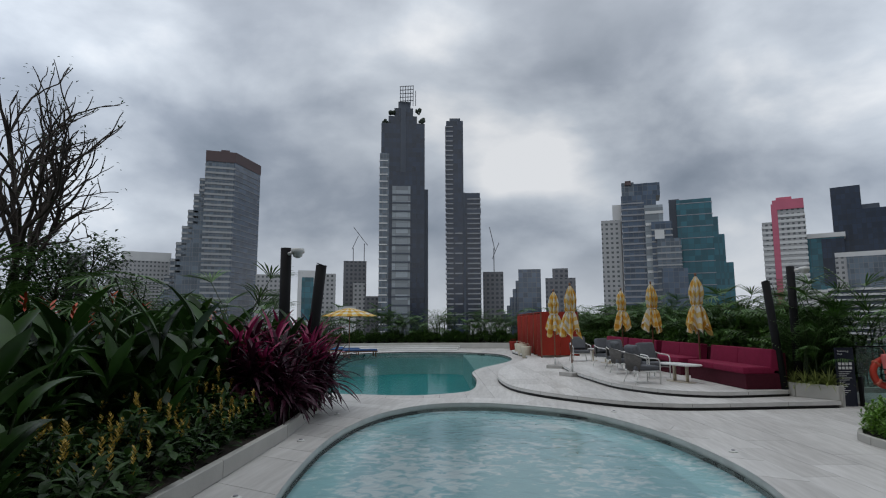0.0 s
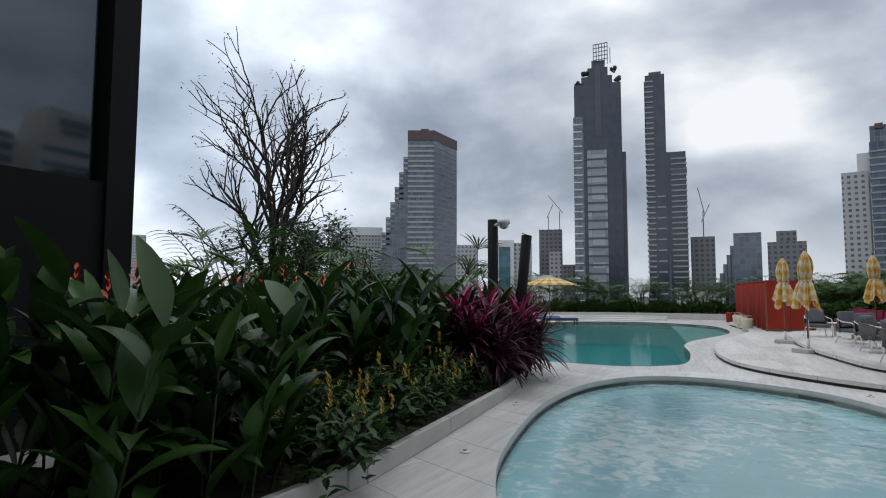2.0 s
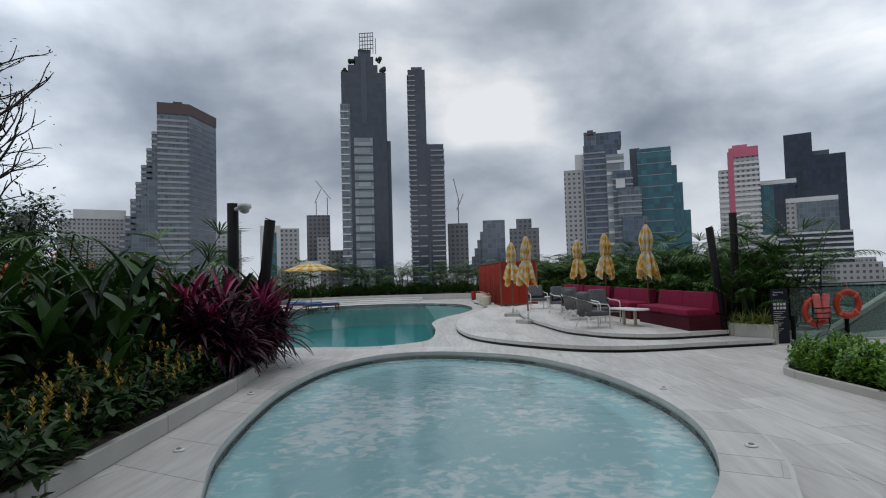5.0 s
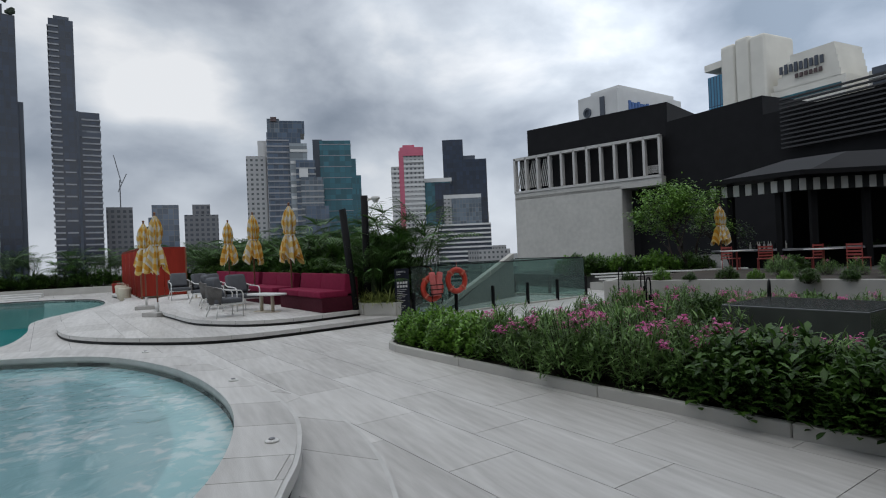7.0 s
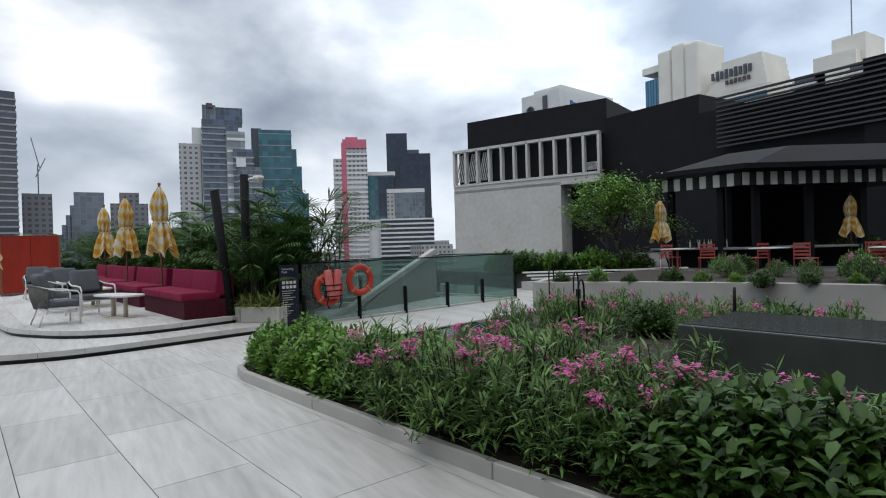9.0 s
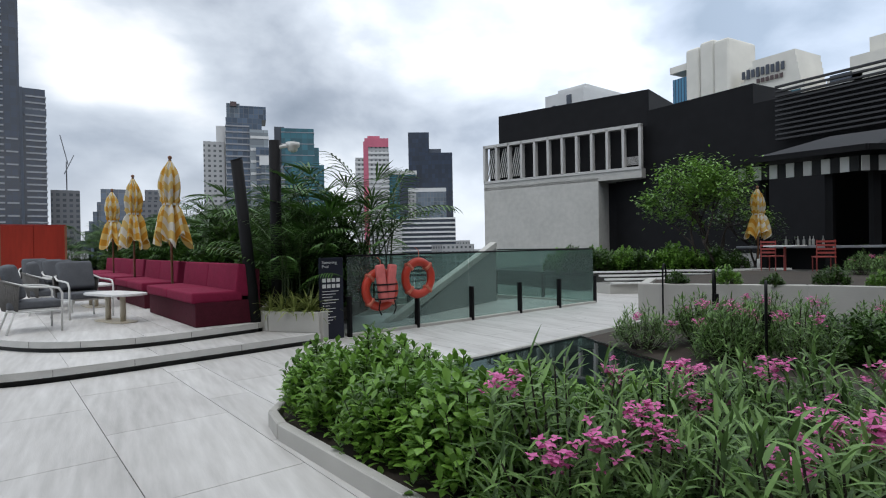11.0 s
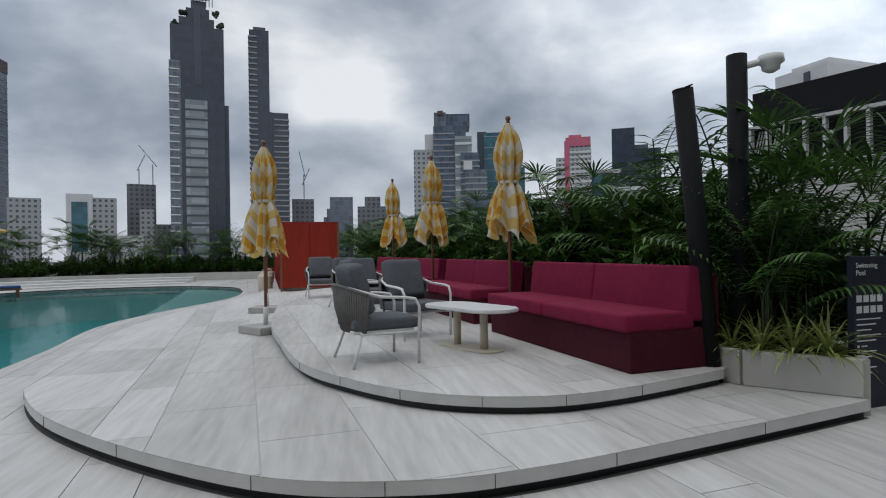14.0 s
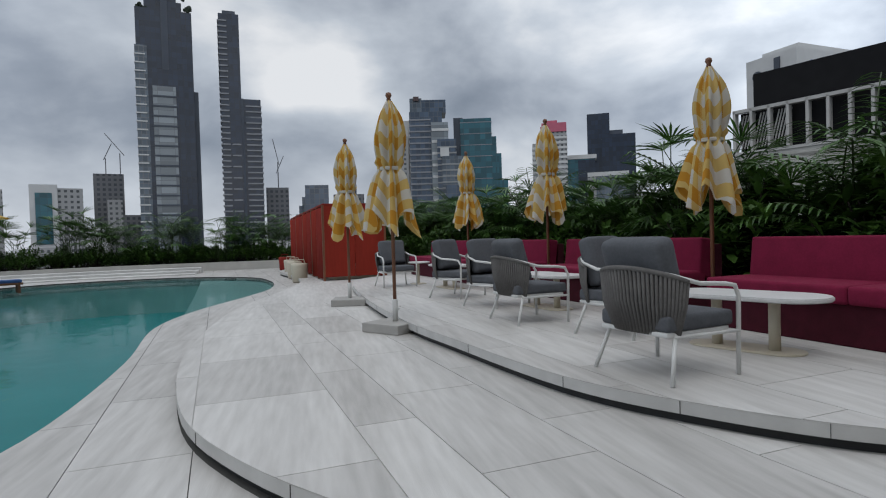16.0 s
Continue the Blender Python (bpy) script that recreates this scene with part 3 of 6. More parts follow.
# bank and the other right-hand towers
bank = thing("white_bank_block", 300, 253, GROUND_Z, 0, "white office block with dark slot and blue sign bars", "tower")
bank.matrix_basis = pose(300, 308, GROUND_Z, 0, 0, 9.2)
part("wall", box(81, 36, 152, 40.5, 18, 76), WHITE, bank)
part("wall", box(70, 26, 5, 44, 18, 154.5), WHITE, bank)
part("window", box(1, 4, 50, -0.4, 13, 124), DARKF, bank)
SIGNBLUE = mat("blue_sign", (0.03, 0.09, 0.25), 0.6, 0, 0.1, 1)
for i in range(9):
    part("sign_bar", box(2.6, 0.8, 5.5 if i % 3 else 7.5, 14 + i * 3.6, -0.4, 141), SIGNBLUE, bank)
part("emblem", lathe([(3.6, 0), (3.6, 0.8), (2.2, 0.8), (2.2, 0)], 20), DARKF, bank).matrix_basis = pose(-0.3, 27, 140, 0, -90, 0)
dia = thing("cream_office_tower", 300, 160, GROUND_Z, 0, "cream tower with rounded shafts and blue glass flank", "tower")
CREAM = mat("cream_facade", (0.60, 0.58, 0.52), 0.8, 0, 0.1, 0.1)
BLUEG = pane_mat("blue_fins", (0.04, 0.17, 0.28), (0.02, 0.05, 0.09), 2.0, 30, 0.2, 0.3)
part("wall", box(30, 14, 138, 18, 68, 69), BLUEG, dia)
part("wall", box(30, 16, 4, 18, 69, 144), CREAM, dia)
for i, (yy, z) in enumerate(((58.5, 152), (48.5, 153), (39, 151))):
    part("shaft", box(26, 9.2, z, 12 - i, yy, z / 2, 2.0, 3), CREAM, dia)
part("wall", box(26, 38, 118, 14, 16, 59), CREAM, dia)
for i in range(5):
    part("wall", box(24, 34 - 3.0 * i, 3.4, 13, 16 - 0.9 * i, 119.5 + 3.4 * i), CREAM, dia)
for i in range(3):
    part("window_band", box(26.6, 34, 2.6, 13.6, 16, 113 - i * 8), G_BLUE if i else G_TEAL, dia)
for i in range(9):
    part("sign_bar", box(0.6, 1.6, 5.0 if i % 2 else 4.0, 0.2 , 28 - i * 2.6, 128), DARKF, dia)
for i in range(6):
    part("sign_bar", box(0.6, 1.5, 2.2, 0.2, 20 - i * 2.4, 123.2), BROWN, dia)
apt = thing("terraced_apartments", 300, 95, GROUND_Z, 0, "cream terraced apartment tower with balconies", "tower")
part("wall", box(30, 34, 116, 16, 20, 58), CREAM, apt)
part("wall", box(30, 18, 124, 18, 34, 62), CREAM, apt)
part("wall", box(20, 14, 12, 18, 30, 126), CREAM, apt)
part("wall", box(30, 16, 120, 18, 45, 56), CREAM, apt)
for k in range(7):
    for yy in (8, 22, 46):
        part("balcony", box(4, 10, 1.6, 0, yy, 112 - k * 6.0), WHITE, apt)
        part("window", box(1.2, 9, 3.0, 1.2, yy, 115.2 - k * 6.0), DARKF, apt)
part("antenna", tube([(12, 30, 128), (12, 30, 165)], 0.3, 5), GREYF, apt)
# carpet of low city
rr = random.Random(4)
for i in range(170):
    a = rr.uniform(-1.15, 1.25)
    d = rr.uniform(150, 900) if i % 3 else rr.uniform(110, 300)
    w, dp, h = rr.uniform(10, 30), rr.uniform(10, 26), rr.uniform(8, 30)
    top = GROUND_Z + h + (d / 900) * 26
    t = thing("city_house", d * math.sin(a), d * math.cos(a), GROUND_Z, rr.choice((0, 8, -12, 20)), "pale low city building among many", "building", "low city buildings")
    part("wall", blockm(round(w / 5) * 5, round(dp / 5) * 5, round((top - GROUND_Z) / 4) * 4, rr.choice((G_WIN, G_WIN, G_CONC, PALE, WHITE))), None, t)

# ---- black podium building with window band ----
WF = mat("window_frame_grey", (0.42, 0.41, 0.39), 0.6, 0, 0.08, 1)
LOUV = mat("dark_louvre", (0.016, 0.015, 0.016), 0.5, 0, 0.2, 2)
blk = thing("black_annex_building", 39.2, 55.3, GROUND_Z, math.degrees(math.atan2(-16.3, 6.3)), "black clad annex with concrete base and framed window band", "building")
L = 17.5
gz = -GROUND_Z
part("wall", box(L - 4.2, 14, gz + 7.6, (L - 4.2) / 2, 7, (gz + 7.6) / 2), CONC, blk)
part("wall", box(L, 13, 0.9, L / 2, 6.5, gz + 7.75), CONC, blk)
part("wall", box(L - 0.6, 12, 4.2, L / 2, 6.8, gz + 9.9), BLACK, blk)
part("roof_block", box(L - 1.0, 16, 3.4, L / 2 + 0.9, 9.0, gz + 13.8), BLACK, blk)
part("wall", box(4.2, 12, gz + 7.2, L - 2.1, 8.5, (gz + 7.2) / 2), BLACK, blk)
part("lintel", box(L, 0.6, 0.3, L / 2, 0.2, gz + 12.1), WF, blk)
part("sill", box(L, 0.6, 0.25, L / 2, 0.2, gz + 8.2), WF, blk)
for i in range(12):
    part("mullion", box(0.24, 0.6, 4.0, 0.12 + i * (L - 0.24) / 11, 0.2, gz + 10.2), WF, blk)
for i in range(3):
    for k in range(5):
        part("diagonal_strip", box(0.10, 0.1, 3.2, 0.9 + i * 1.57 + (k - 2) * 0.26, 0.5, gz + 10.2, rot=Matrix.Rotation(radians(14), 4, "Y")), WF, blk)
for k in range(8):
    part("louvre", box(1.3, 0.1, 0.05, L - 0.95, 0.45, gz + 8.6 + k * 0.1), WF, blk)
wing = thing("black_wing_building", 45.5, 39.0, GROUND_Z, 0, "long black louvred building wing behind the bar", "building")
part("wall", box(20, 14, gz + 13.5, 11, -3, (gz + 13.5) / 2), BLACK, wing)
part("wall", box(20, 60, gz + 11.3, 8.5, -36, (gz + 11.3) / 2), BLACK, wing)
part("wall", box(20, 30, gz + 12.2, 8.0, -38, (gz + 12.2) / 2), BLACK, wing)
for k in range(12):
    part("louvre", box(0.25, 21, 0.12, -2.1, -24, gz + 8.3 + k * 0.33), LOUV, wing)

# ---- hotel facade beside the start, and an unseen wall behind ----
fac = thing("hotel_facade", -6.4, 1.4, COPE, 0, "dark hotel facade with tall reflecting windows", "building", "", "structure")
part("wall", box(1.2, 14, 2.4, -0.2, -7.0, 1.2), BLACK, fac)
part("wall", box(1.2, 14, 4, -0.2, -7.0, 9.5), BLACK, fac)
part("corner_post", box(1.3, 0.28, 11.5, -0.2, -0.14, 5.75), BLACKMETAL, fac)
FG = mat("facade_glass", (0.02, 0.03, 0.04), 0.04, 0, 0.1, 1, spec=1.0)
for i in range(4):
    part("window", box(1.0, 3.1, 5.2, -0.2, -1.9 - 3.4 * i, 5.0), FG, fac)
    part("mullion", box(1.3, 0.14, 5.2, -0.2, -3.55 - 3.4 * i, 5.0), BLACKMETAL, fac)
# added out of view; its height keeps sky light off the foreground
wb = new("unseen_wall_behind", bm_mesh("unseen_wall_behind", box(40, 0.6, 26, 12, -12.5, 12.9), BLACK))
tagged(wb, "unseen dark wall closing the terrace, tall to block sky light", "wall", "", "structure")

# ---- lounge furniture ----
FABRIC = mat("magenta_fabric", (0.17, 0.010, 0.038), 0.9, 0, 0.18, 60, 0.25, 400, 0.2)
FABRIC_D = mat("dark_plum_weave", (0.055, 0.006, 0.014), 0.85, 0, 0.25, 90, 0.5, 260, 0.2)
GREYFAB = mat("grey_cushion_fabric", (0.10, 0.105, 0.115), 0.95, 0, 0.15, 50, 0.3, 350, 0.2)
ROPE = mat("grey_rope", (0.13, 0.125, 0.12), 0.9, 0, 0.2, 60, 0.3, 200, 0.2)
WMETAL = mat("white_powder_coat", (0.62, 0.62, 0.60), 0.4, 0, 0.05, 8)
CREAMM = mat("cream_metal", (0.52, 0.47, 0.37), 0.45, 0, 0.06, 8)
TOP = mat("white_terrazzo", (0.60, 0.60, 0.59), 0.35, 0, 0.08, 60)
WOOD = mat("brown_pole_wood", (0.16, 0.065, 0.03), 0.5, 0, 0.2, 10, stretch=(6, 6, 0.6))
RED = mat("red_canvas", (0.23, 0.022, 0.012), 0.8, 0, 0.14, 5, 0.2, 200, 0.2, stretch=(4, 4, 0.5))
DRED = mat("dark_red_curtain", (0.22, 0.025, 0.018), 0.85, 0, 0.2, 6, 0.2, 200, 0.2)
CEMENT = mat("cement", (0.34, 0.33, 0.31), 0.8, 0, 0.12, 6, 0.2, 60)


def umbrella_cloth():
    m = mat("yellow_white_check", (0.62, 0.60, 0.54), 0.9, 0, 0.08, 12, spec=0.2, trans=0.25)
    n, l = m.node_tree.nodes, m.node_tree.links
    at = n.new("ShaderNodeAttribute"); at.attribute_name = "cloth"
    sp_ = n.new("ShaderNodeSeparateXYZ"); l.new(at.outputs["Vector"], sp_.inputs[0])
    outs = []
    for ax in ("X", "Y"):
        mu = n.new("ShaderNodeMath"); mu.operation = "FRACT"; l.new(sp_.outputs[ax], mu.inputs[0])
        gt = n.new("ShaderNodeMath"); gt.operation = "GREATER_THAN"; gt.inputs[1].default_value = 0.5; l.new(mu.outputs[0], gt.inputs[0])
        outs.append(gt)
    ad = n.new("ShaderNodeMath"); ad.operation = "ADD"; l.new(outs[0].outputs[0], ad.inputs[0]); l.new(outs[1].outputs[0], ad.inputs[1])
    rp = n.new("ShaderNodeValToRGB"); rp.color_ramp.interpolation = "CONSTANT"
    rp.color_ramp.elements[0].color = (0.60, 0.58, 0.52, 1)
    rp.color_ramp.elements[1].position, rp.color_ramp.elements[1].color = 0.9, (0.52, 0.25, 0.03, 1)
    e2 = rp.color_ramp.elements.new(0.4); e2.color = (0.60, 0.43, 0.15, 1)
    dv = n.new("ShaderNodeMath"); dv.operation = "MULTIPLY"; dv.inputs[1].default_value = 0.5
    l.new(ad.outputs[0], dv.inputs[0]); l.new(dv.outputs[0], rp.inputs[0])
    b = n["Principled BSDF"]
    l.new(rp.outputs[0], b.inputs["Base Color"])
    for q in n:
        if q.type == "BSDF_TRANSLUCENT":
            l.new(rp.outputs[0], q.inputs[0])
    return m


CLOTH = umbrella_cloth()


def canopy_mesh(seed):
    """A folded canopy, tied at the waist, with a loose skirt."""
    r = random.Random(seed)
    sides, rows = 64, 30
    ph = [r.uniform(0, 6.28) for _ in range(4)]
    bm = bmesh.new()
    lay = bm.verts.layers.float_vector.new("cloth")
    rings = []
    for j in range(rows + 1):
        t = j / rows
        z = -t * 1.45
        if t < 0.12:
            R = 0.03 + 0.085 * t / 0.12
        elif t < 0.5:
            R = 0.115 + 0.045 * math.sin((t - 0.12) / 0.38 * 3.0)
        elif t < 0.58:
            R = 0.105 + 0.04 * abs(t - 0.55) / 0.05
        else:
            R = 0.135 + 0.125 * ((t - 0.58) / 0.42) ** 0.7
        ring = []
        for k in range(sides):
            a = 2 * math.pi * k / sides
            deep = 0.12 + 0.20 * t
            f = 1 + deep * math.sin(8 * a + ph[0] + 0.8 * t) + 0.10 * math.sin(5 * a + ph[1] - 4 * t) + 0.07 * math.sin(13 * a + ph[2] + 6 * t)
            zz = z + (0.12 * math.sin(4 * a + ph[3]) + 0.06 * math.sin(9 * a + ph[1])) * max(0, t - 0.55) * 2.2
            v = bm.verts.new((R * f * math.cos(a), R * f * math.sin(a), zz))
            v[lay] = (k / sides * 8 + 0.35 * math.sin(a * 3), t * 5.2 + 0.15 * math.sin(8 * a + ph[0]), 0)
            ring.append(v)
        rings.append(ring)
    for q, w in zip(rings, rings[1:]):
        for k in range(sides):
            bm.faces.new((q[k], w[k], w[(k + 1) % sides], q[(k + 1) % sides]))
    bm.faces.new(rings[0])
    return bm_mesh("canopy", bm, CLOTH, True)


def umbrella(x, y, z, top, seed, base=True, lean=0.0, group="closed parasols", where="on the stone platform"):
    t = thing("parasol", x, y, z, seed * 40, "closed yellow and white checked parasol " + where, "parasol", group)
    h = top - z
    part("pole", tube([(0, 0, 0.02), (0, 0, h - 0.1)], 0.022, 10), WOOD, t, "brown wooden pole", True)
    c = part("canopy", canopy_mesh(seed), None, t, "folded check canopy tied at the waist")
    c.location = (0, 0, h - 0.09)
    c.scale = (1, 1, min(1.0, h / 2.75))
    part("finial", lathe([(0.012, h - 0.12), (0.03, h - 0.09), (0.022, h - 0.06), (0.038, h - 0.03), (0.03, h), (0.008, h + 0.01)], 12), WOOD, t, "", True)
    s = c.scale[2]
    part("tie", lathe([(0.128, h - 0.09 - 0.82 * s), (0.134, h - 0.09 - 0.81 * s), (0.134, h - 0.09 - 0.785 * s), (0.128, h - 0.09 - 0.775 * s)], 24), CLOTH, t)
    if base:
        b = part("base", box(0.56, 0.56, 0.11, 0, 0, 0.055, 0.012), CEMENT, t, "pale cement base block")
        part("collar", lathe([(0.035, 0.11), (0.035, 0.36), (0.028, 0.37)], 12), WMETAL, t, "grey steel sleeve", True)
        part("knob", tube([(0.03, 0, 0.25), (0.07, 0, 0.25)], 0.012, 6), WMETAL, t)
    return t


umbrella(1.03, 15.75, STEP_A, 2.97, 1)
umbrella(0.70, 18.75, STEP_A, 2.95, 2)
umbrella(3.42, 21.0, STEP_B, 3.09, 3, False, where="between the plum sofas")
umbrella(3.83, 17.68, STEP_B, 3.11, 4, False, where="between the plum sofas")
umbrella(4.34, 14.45, STEP_B, 3.11, 5, False, where="between the plum sofas")


def sofa(x, y, rz, label):
    """Front edge centre at the origin, back towards +x, length along y."""
    t = thing("sofa", x, y, STEP_B, rz, label, "sofa", "plum sofas along the planting")
    Ls, D = 2.72, 0.82
    part("base", box(D - 0.04, Ls - 0.02, 0.34, D / 2, 0, 0.17, 0.015), FABRIC_D, t, "dark plum woven base")
    part("back_frame", box(0.12, Ls, 0.78, D + 0.05, 0, 0.39, 0.015), FABRIC_D, t)
    for s in (-1, 1):
        part("seat_cushion", box(D - 0.12, Ls / 2 - 0.006, 0.15, D / 2 - 0.085, s * Ls / 4, 0.405, 0.035, 3), FABRIC, t, "", True)
        part("back_cushion", box(0.20, Ls / 2 - 0.008, 0.46, D - 0.13, s * Ls / 4, 0.625, 0.03, 3, rot=Matrix.Rotation(radians(7), 4, "Y")), FABRIC, t, "", True)
    return t


for i, (x, y) in enumerate(((4.13, 12.66), (3.66, 16.05), (3.22, 19.4), (2.85, 22.6))):
    sofa(x, y, 9, "long plum-magenta upholstered sofa before the planting")


def chair():
    """Lounge chair facing +x."""
    t = thing("lounge_chair", 0, 0, 0, 0, "white metal lounge chair with grey rope back and grey cushions", "chair", "lounge chairs")
    part("seat", box(0.60, 0.58, 0.10, 0.02, 0, 0.36, 0.03, 3), GREYFAB, t, "thick grey seat cushion", True)
    part("seat_frame", box(0.56, 0.56, 0.03, 0.0, 0, 0.295, 0.008), WMETAL, t)
    for s in (-1, 1):
        part("armrest", tube([(0.30, s * 0.33, 0.0), (0.31, s * 0.33, 0.50), (0.27, s * 0.335, 0.57), (0.18, s * 0.34, 0.585), (-0.05, s * 0.33, 0.60), (-0.22, s * 0.29, 0.65), (-0.31, s * 0.2, 0.68)], 0.0145, 8), WMETAL, t, "white tubular arm and front leg", True)
        part("leg", tube([(-0.20, s * 0.27, 0.30), (-0.30, s * 0.33, 0.0)], 0.014, 8), WMETAL, t, "", True)
        part("stretcher", tube([(-0.22, s * 0.28, 0.28), (0.30, s * 0.33, 0.28)], 0.012, 6), WMETAL, t, "", True)
    # woven rope back: many upright cords round the back
    b = bmesh.new()
    for k in range(34):
        a = radians(-82 + 164 * k / 33)
        ca, sa = math.cos(a), math.sin(a)
        lo = Vector((-0.16 - 0.13 * ca, 0.285 * sa, 0.29))
        hi = Vector((-0.13 - 0.24 * ca, 0.345 * sa, 0.60 + 0.10 * max(0, ca)))
        tube([lo, (lo + hi) / 2 + Vector((-0.02 * ca, 0.015 * sa, 0)), hi], 0.0125, 5, b)
    part("rope_back", b, ROPE, t, "curved back of grey rope", True)
    part("top_rail", tube([(-0.13 - 0.24 * math.cos(radians(q)), 0.345 * math.sin(radians(q)), 0.60 + 0.10 * max(0, math.cos(radians(q)))) for q in range(-82, 83, 12)], 0.016, 8), ROPE, t, "", True)
    c = part("back_cushion", box(0.16, 0.52, 0.46, 0, 0, 0, 0.065, 4), GREYFAB, t, "plump grey back cushion", True)
    c.matrix_basis = pose(-0.19, 0, 0.66, 0, -15, 0)
    return t


ch = chair()
ch.matrix_basis = pose(2.40, 12.5, STEP_B, 0, 0, 14) @ Matrix.Diagonal((1.02, 1.02, 1.03, 1))
for x, y, a in ((2.95, 13.95, -62), (2.42, 15.05, 8), (2.55, 16.55, -60), (1.72, 20.4, -80), (2.35, 17.9, -50)):
    copy_thing(ch, pose(x, y, STEP_B, 0, 0, a))


def table(x, y, rz, Lt=1.22, W=0.56, h=0.44):
    t = thing("coffee_table", x, y, STEP_B, rz, "oval white coffee table on cream column legs", "table", "coffee tables")

    def oval(l_, w, z0, z1, bev):
        b = bmesh.new()
        r = w / 2
        pts = [((l_ / 2 - r) * s + r * math.cos(a), r * math.sin(a)) for s, a0 in ((1, -90), (-1, 90)) for a in [radians(a0 + 15 * i) for i in range(13)]]
        f = b.faces.new([b.verts.new((p[0], p[1], z0)) for p in pts])
        ex = bmesh.ops.extrude_face_region(b, geom=[f])
        bmesh.ops.translate(b, vec=(0, 0, z1 - z0), verts=[v for v in ex["geom"] if isinstance(v, bmesh.types.BMVert)])
        bmesh.ops.recalc_face_normals(b, faces=b.faces)
        bmesh.ops.bevel(b, geom=[e_ for e_ in b.edges if abs(e_.verts[0].co.z - e_.verts[1].co.z) < 1e-5], offset=bev, segments=2, affect="EDGES")
        return b
    part("tabletop", oval(Lt, W, h - 0.035, h, 0.008), TOP, t, "white stone top")
    for s in (-1, 1):
        part("leg", tube([(s * 0.22, 0, 0.012), (s * 0.22, 0, h - 0.03)], 0.042, 14), CREAMM, t, "", True)
    part("base_plate", oval(Lt * 0.72, W * 0.62, 0.0, 0.014, 0.004), CREAMM, t)
    return t


table(3.42, 12.93, -64)
table(3.06, 16.0, -78)
table(2.62, 19.5, -80)
sd = thing("side_table", 2.25, 20.75, STEP_B, 0, "small round white side table", "table")
part("tabletop", lathe([(0.02, 0.43), (0.24, 0.43), (0.25, 0.445), (0.24, 0.46), (0.02, 0.46)], 24), TOP, sd)
part("leg", tube([(0, 0, 0.01), (0, 0, 0.44)], 0.035, 12), CREAMM, sd)
part("base_plate", lathe([(0.02, 0), (0.17, 0), (0.17, 0.014), (0.02, 0.014)], 20), CREAMM, sd)

# ---- cabanas ----
cab0 = Vector((0.45, 24.7)); cdir = Vector((-0.115, 0.993)); cright = Vector((0.993, 0.115))
for i in range(4):
    o = cab0 + cdir * 2.45 * i
    t = thing("cabana", o.x, o.y, STEP_A, math.degrees(math.atan2(cright.y, cright.x)), "red canvas cabana with curtained front", "cabana", "red cabanas")
    Wc, Hc = 1.65, 2.02
    part("front_panel", box(Wc / 2 - 0.01, 0.05, Hc - 0.1, Wc * 0.25, 0, Hc / 2 + 0.05, 0.01), RED, t)
    part("front_panel", box(Wc / 2 - 0.01, 0.05, Hc - 0.1, Wc * 0.75, 0, Hc / 2 + 0.05, 0.01), RED, t)
    part("roof", box(Wc + 0.06, 2.3, 0.06, Wc / 2, 1.15, Hc + 0.03, 0.01), DRED, t)
    part("back_panel", box(0.04, 2.2, Hc, Wc, 1.1, Hc / 2), DRED, t)
    for px, py in ((-0.02, 0), (-0.02, 1.15), (-0.02, 2.25), (Wc + 0.02, 0), (Wc + 0.02, 2.25)):
        part("post", box(0.06, 0.06, Hc + 0.02, px, py, Hc / 2 + 0.01, 0.006), WOOD, t)
    for k in range(2):
        b = bmesh.new()
        n_ = 26
        pts = [(-0.03 + 0.045 * math.sin(q * 1.9), 0.12 + k * 1.12 + q * 0.86 / n_) for q in range(n_ + 1)]
        lo = [b.verts.new((p[0], p[1], 0.06)) for p in pts]; hi = [b.verts.new((p[0], p[1], Hc - 0.04)) for p in pts]
        for q in range(n_):
            b.faces.new((lo[q], lo[q + 1], hi[q + 1], hi[q]))
        cur = part("curtain", b, RED if k else DRED, t, "gathered red curtain", True)
        md = cur.modifiers.new("thick", "SOLIDIFY"); md.thickness = 0.012
    part("bench", box(1.3, 2.0, 0.35, Wc / 2 + 0.1, 1.2, 0.175, 0.02), CREAMM, t)
for i, (x, y, m, lab) in enumerate(((-0.25, 26.6, CREAMM, "round cream drum stool"), (-0.45, 28.6, CREAMM, "round cream drum stool"), (-0.62, 30.5, CREAMM, "round cream drum stool"), (-1.0, 34.4, DRED, "dark red plant pot"))):
    t = thing("drum_stool" if i < 3 else "plant_pot", x, y, LOW, 0, lab + " beside the pool deck", "stool" if i < 3 else "pot", "drum stools" if i < 3 else "")
    part("body", lathe([(0.17, 0.0), (0.22, 0.03), (0.23, 0.3), (0.25, 0.5), (0.24, 0.56), (0.20, 0.57)], 24), m, t, "", True)
    part("handle", tube([(-0.16, 0, 0.55), (-0.13, 0, 0.68), (0.13, 0, 0.68), (0.16, 0, 0.55)], 0.012, 6), m, t)

# ---- sign, glass balustrade, life rings ----
SIGNM = mat("navy_sign", (0.012, 0.014, 0.026), 0.5, 0, 0.1, 4, spec=0.3)
INK = mat("white_print", (0.65, 0.65, 0.65), 0.6, 0, 0.03, 4)


def text_mesh(words, size, m):
    cu = bpy.data.curves.new("lettering", "FONT")
    cu.body, cu.size, cu.extrude = words, size, 0.001
    ob = bpy.data.objects.new("tmp", cu)
    me = bpy.data.meshes.new_from_object(ob)
    bpy.data.objects.remove(ob); bpy.data.curves.remove(cu)
    me.materials.append(m)
    return me


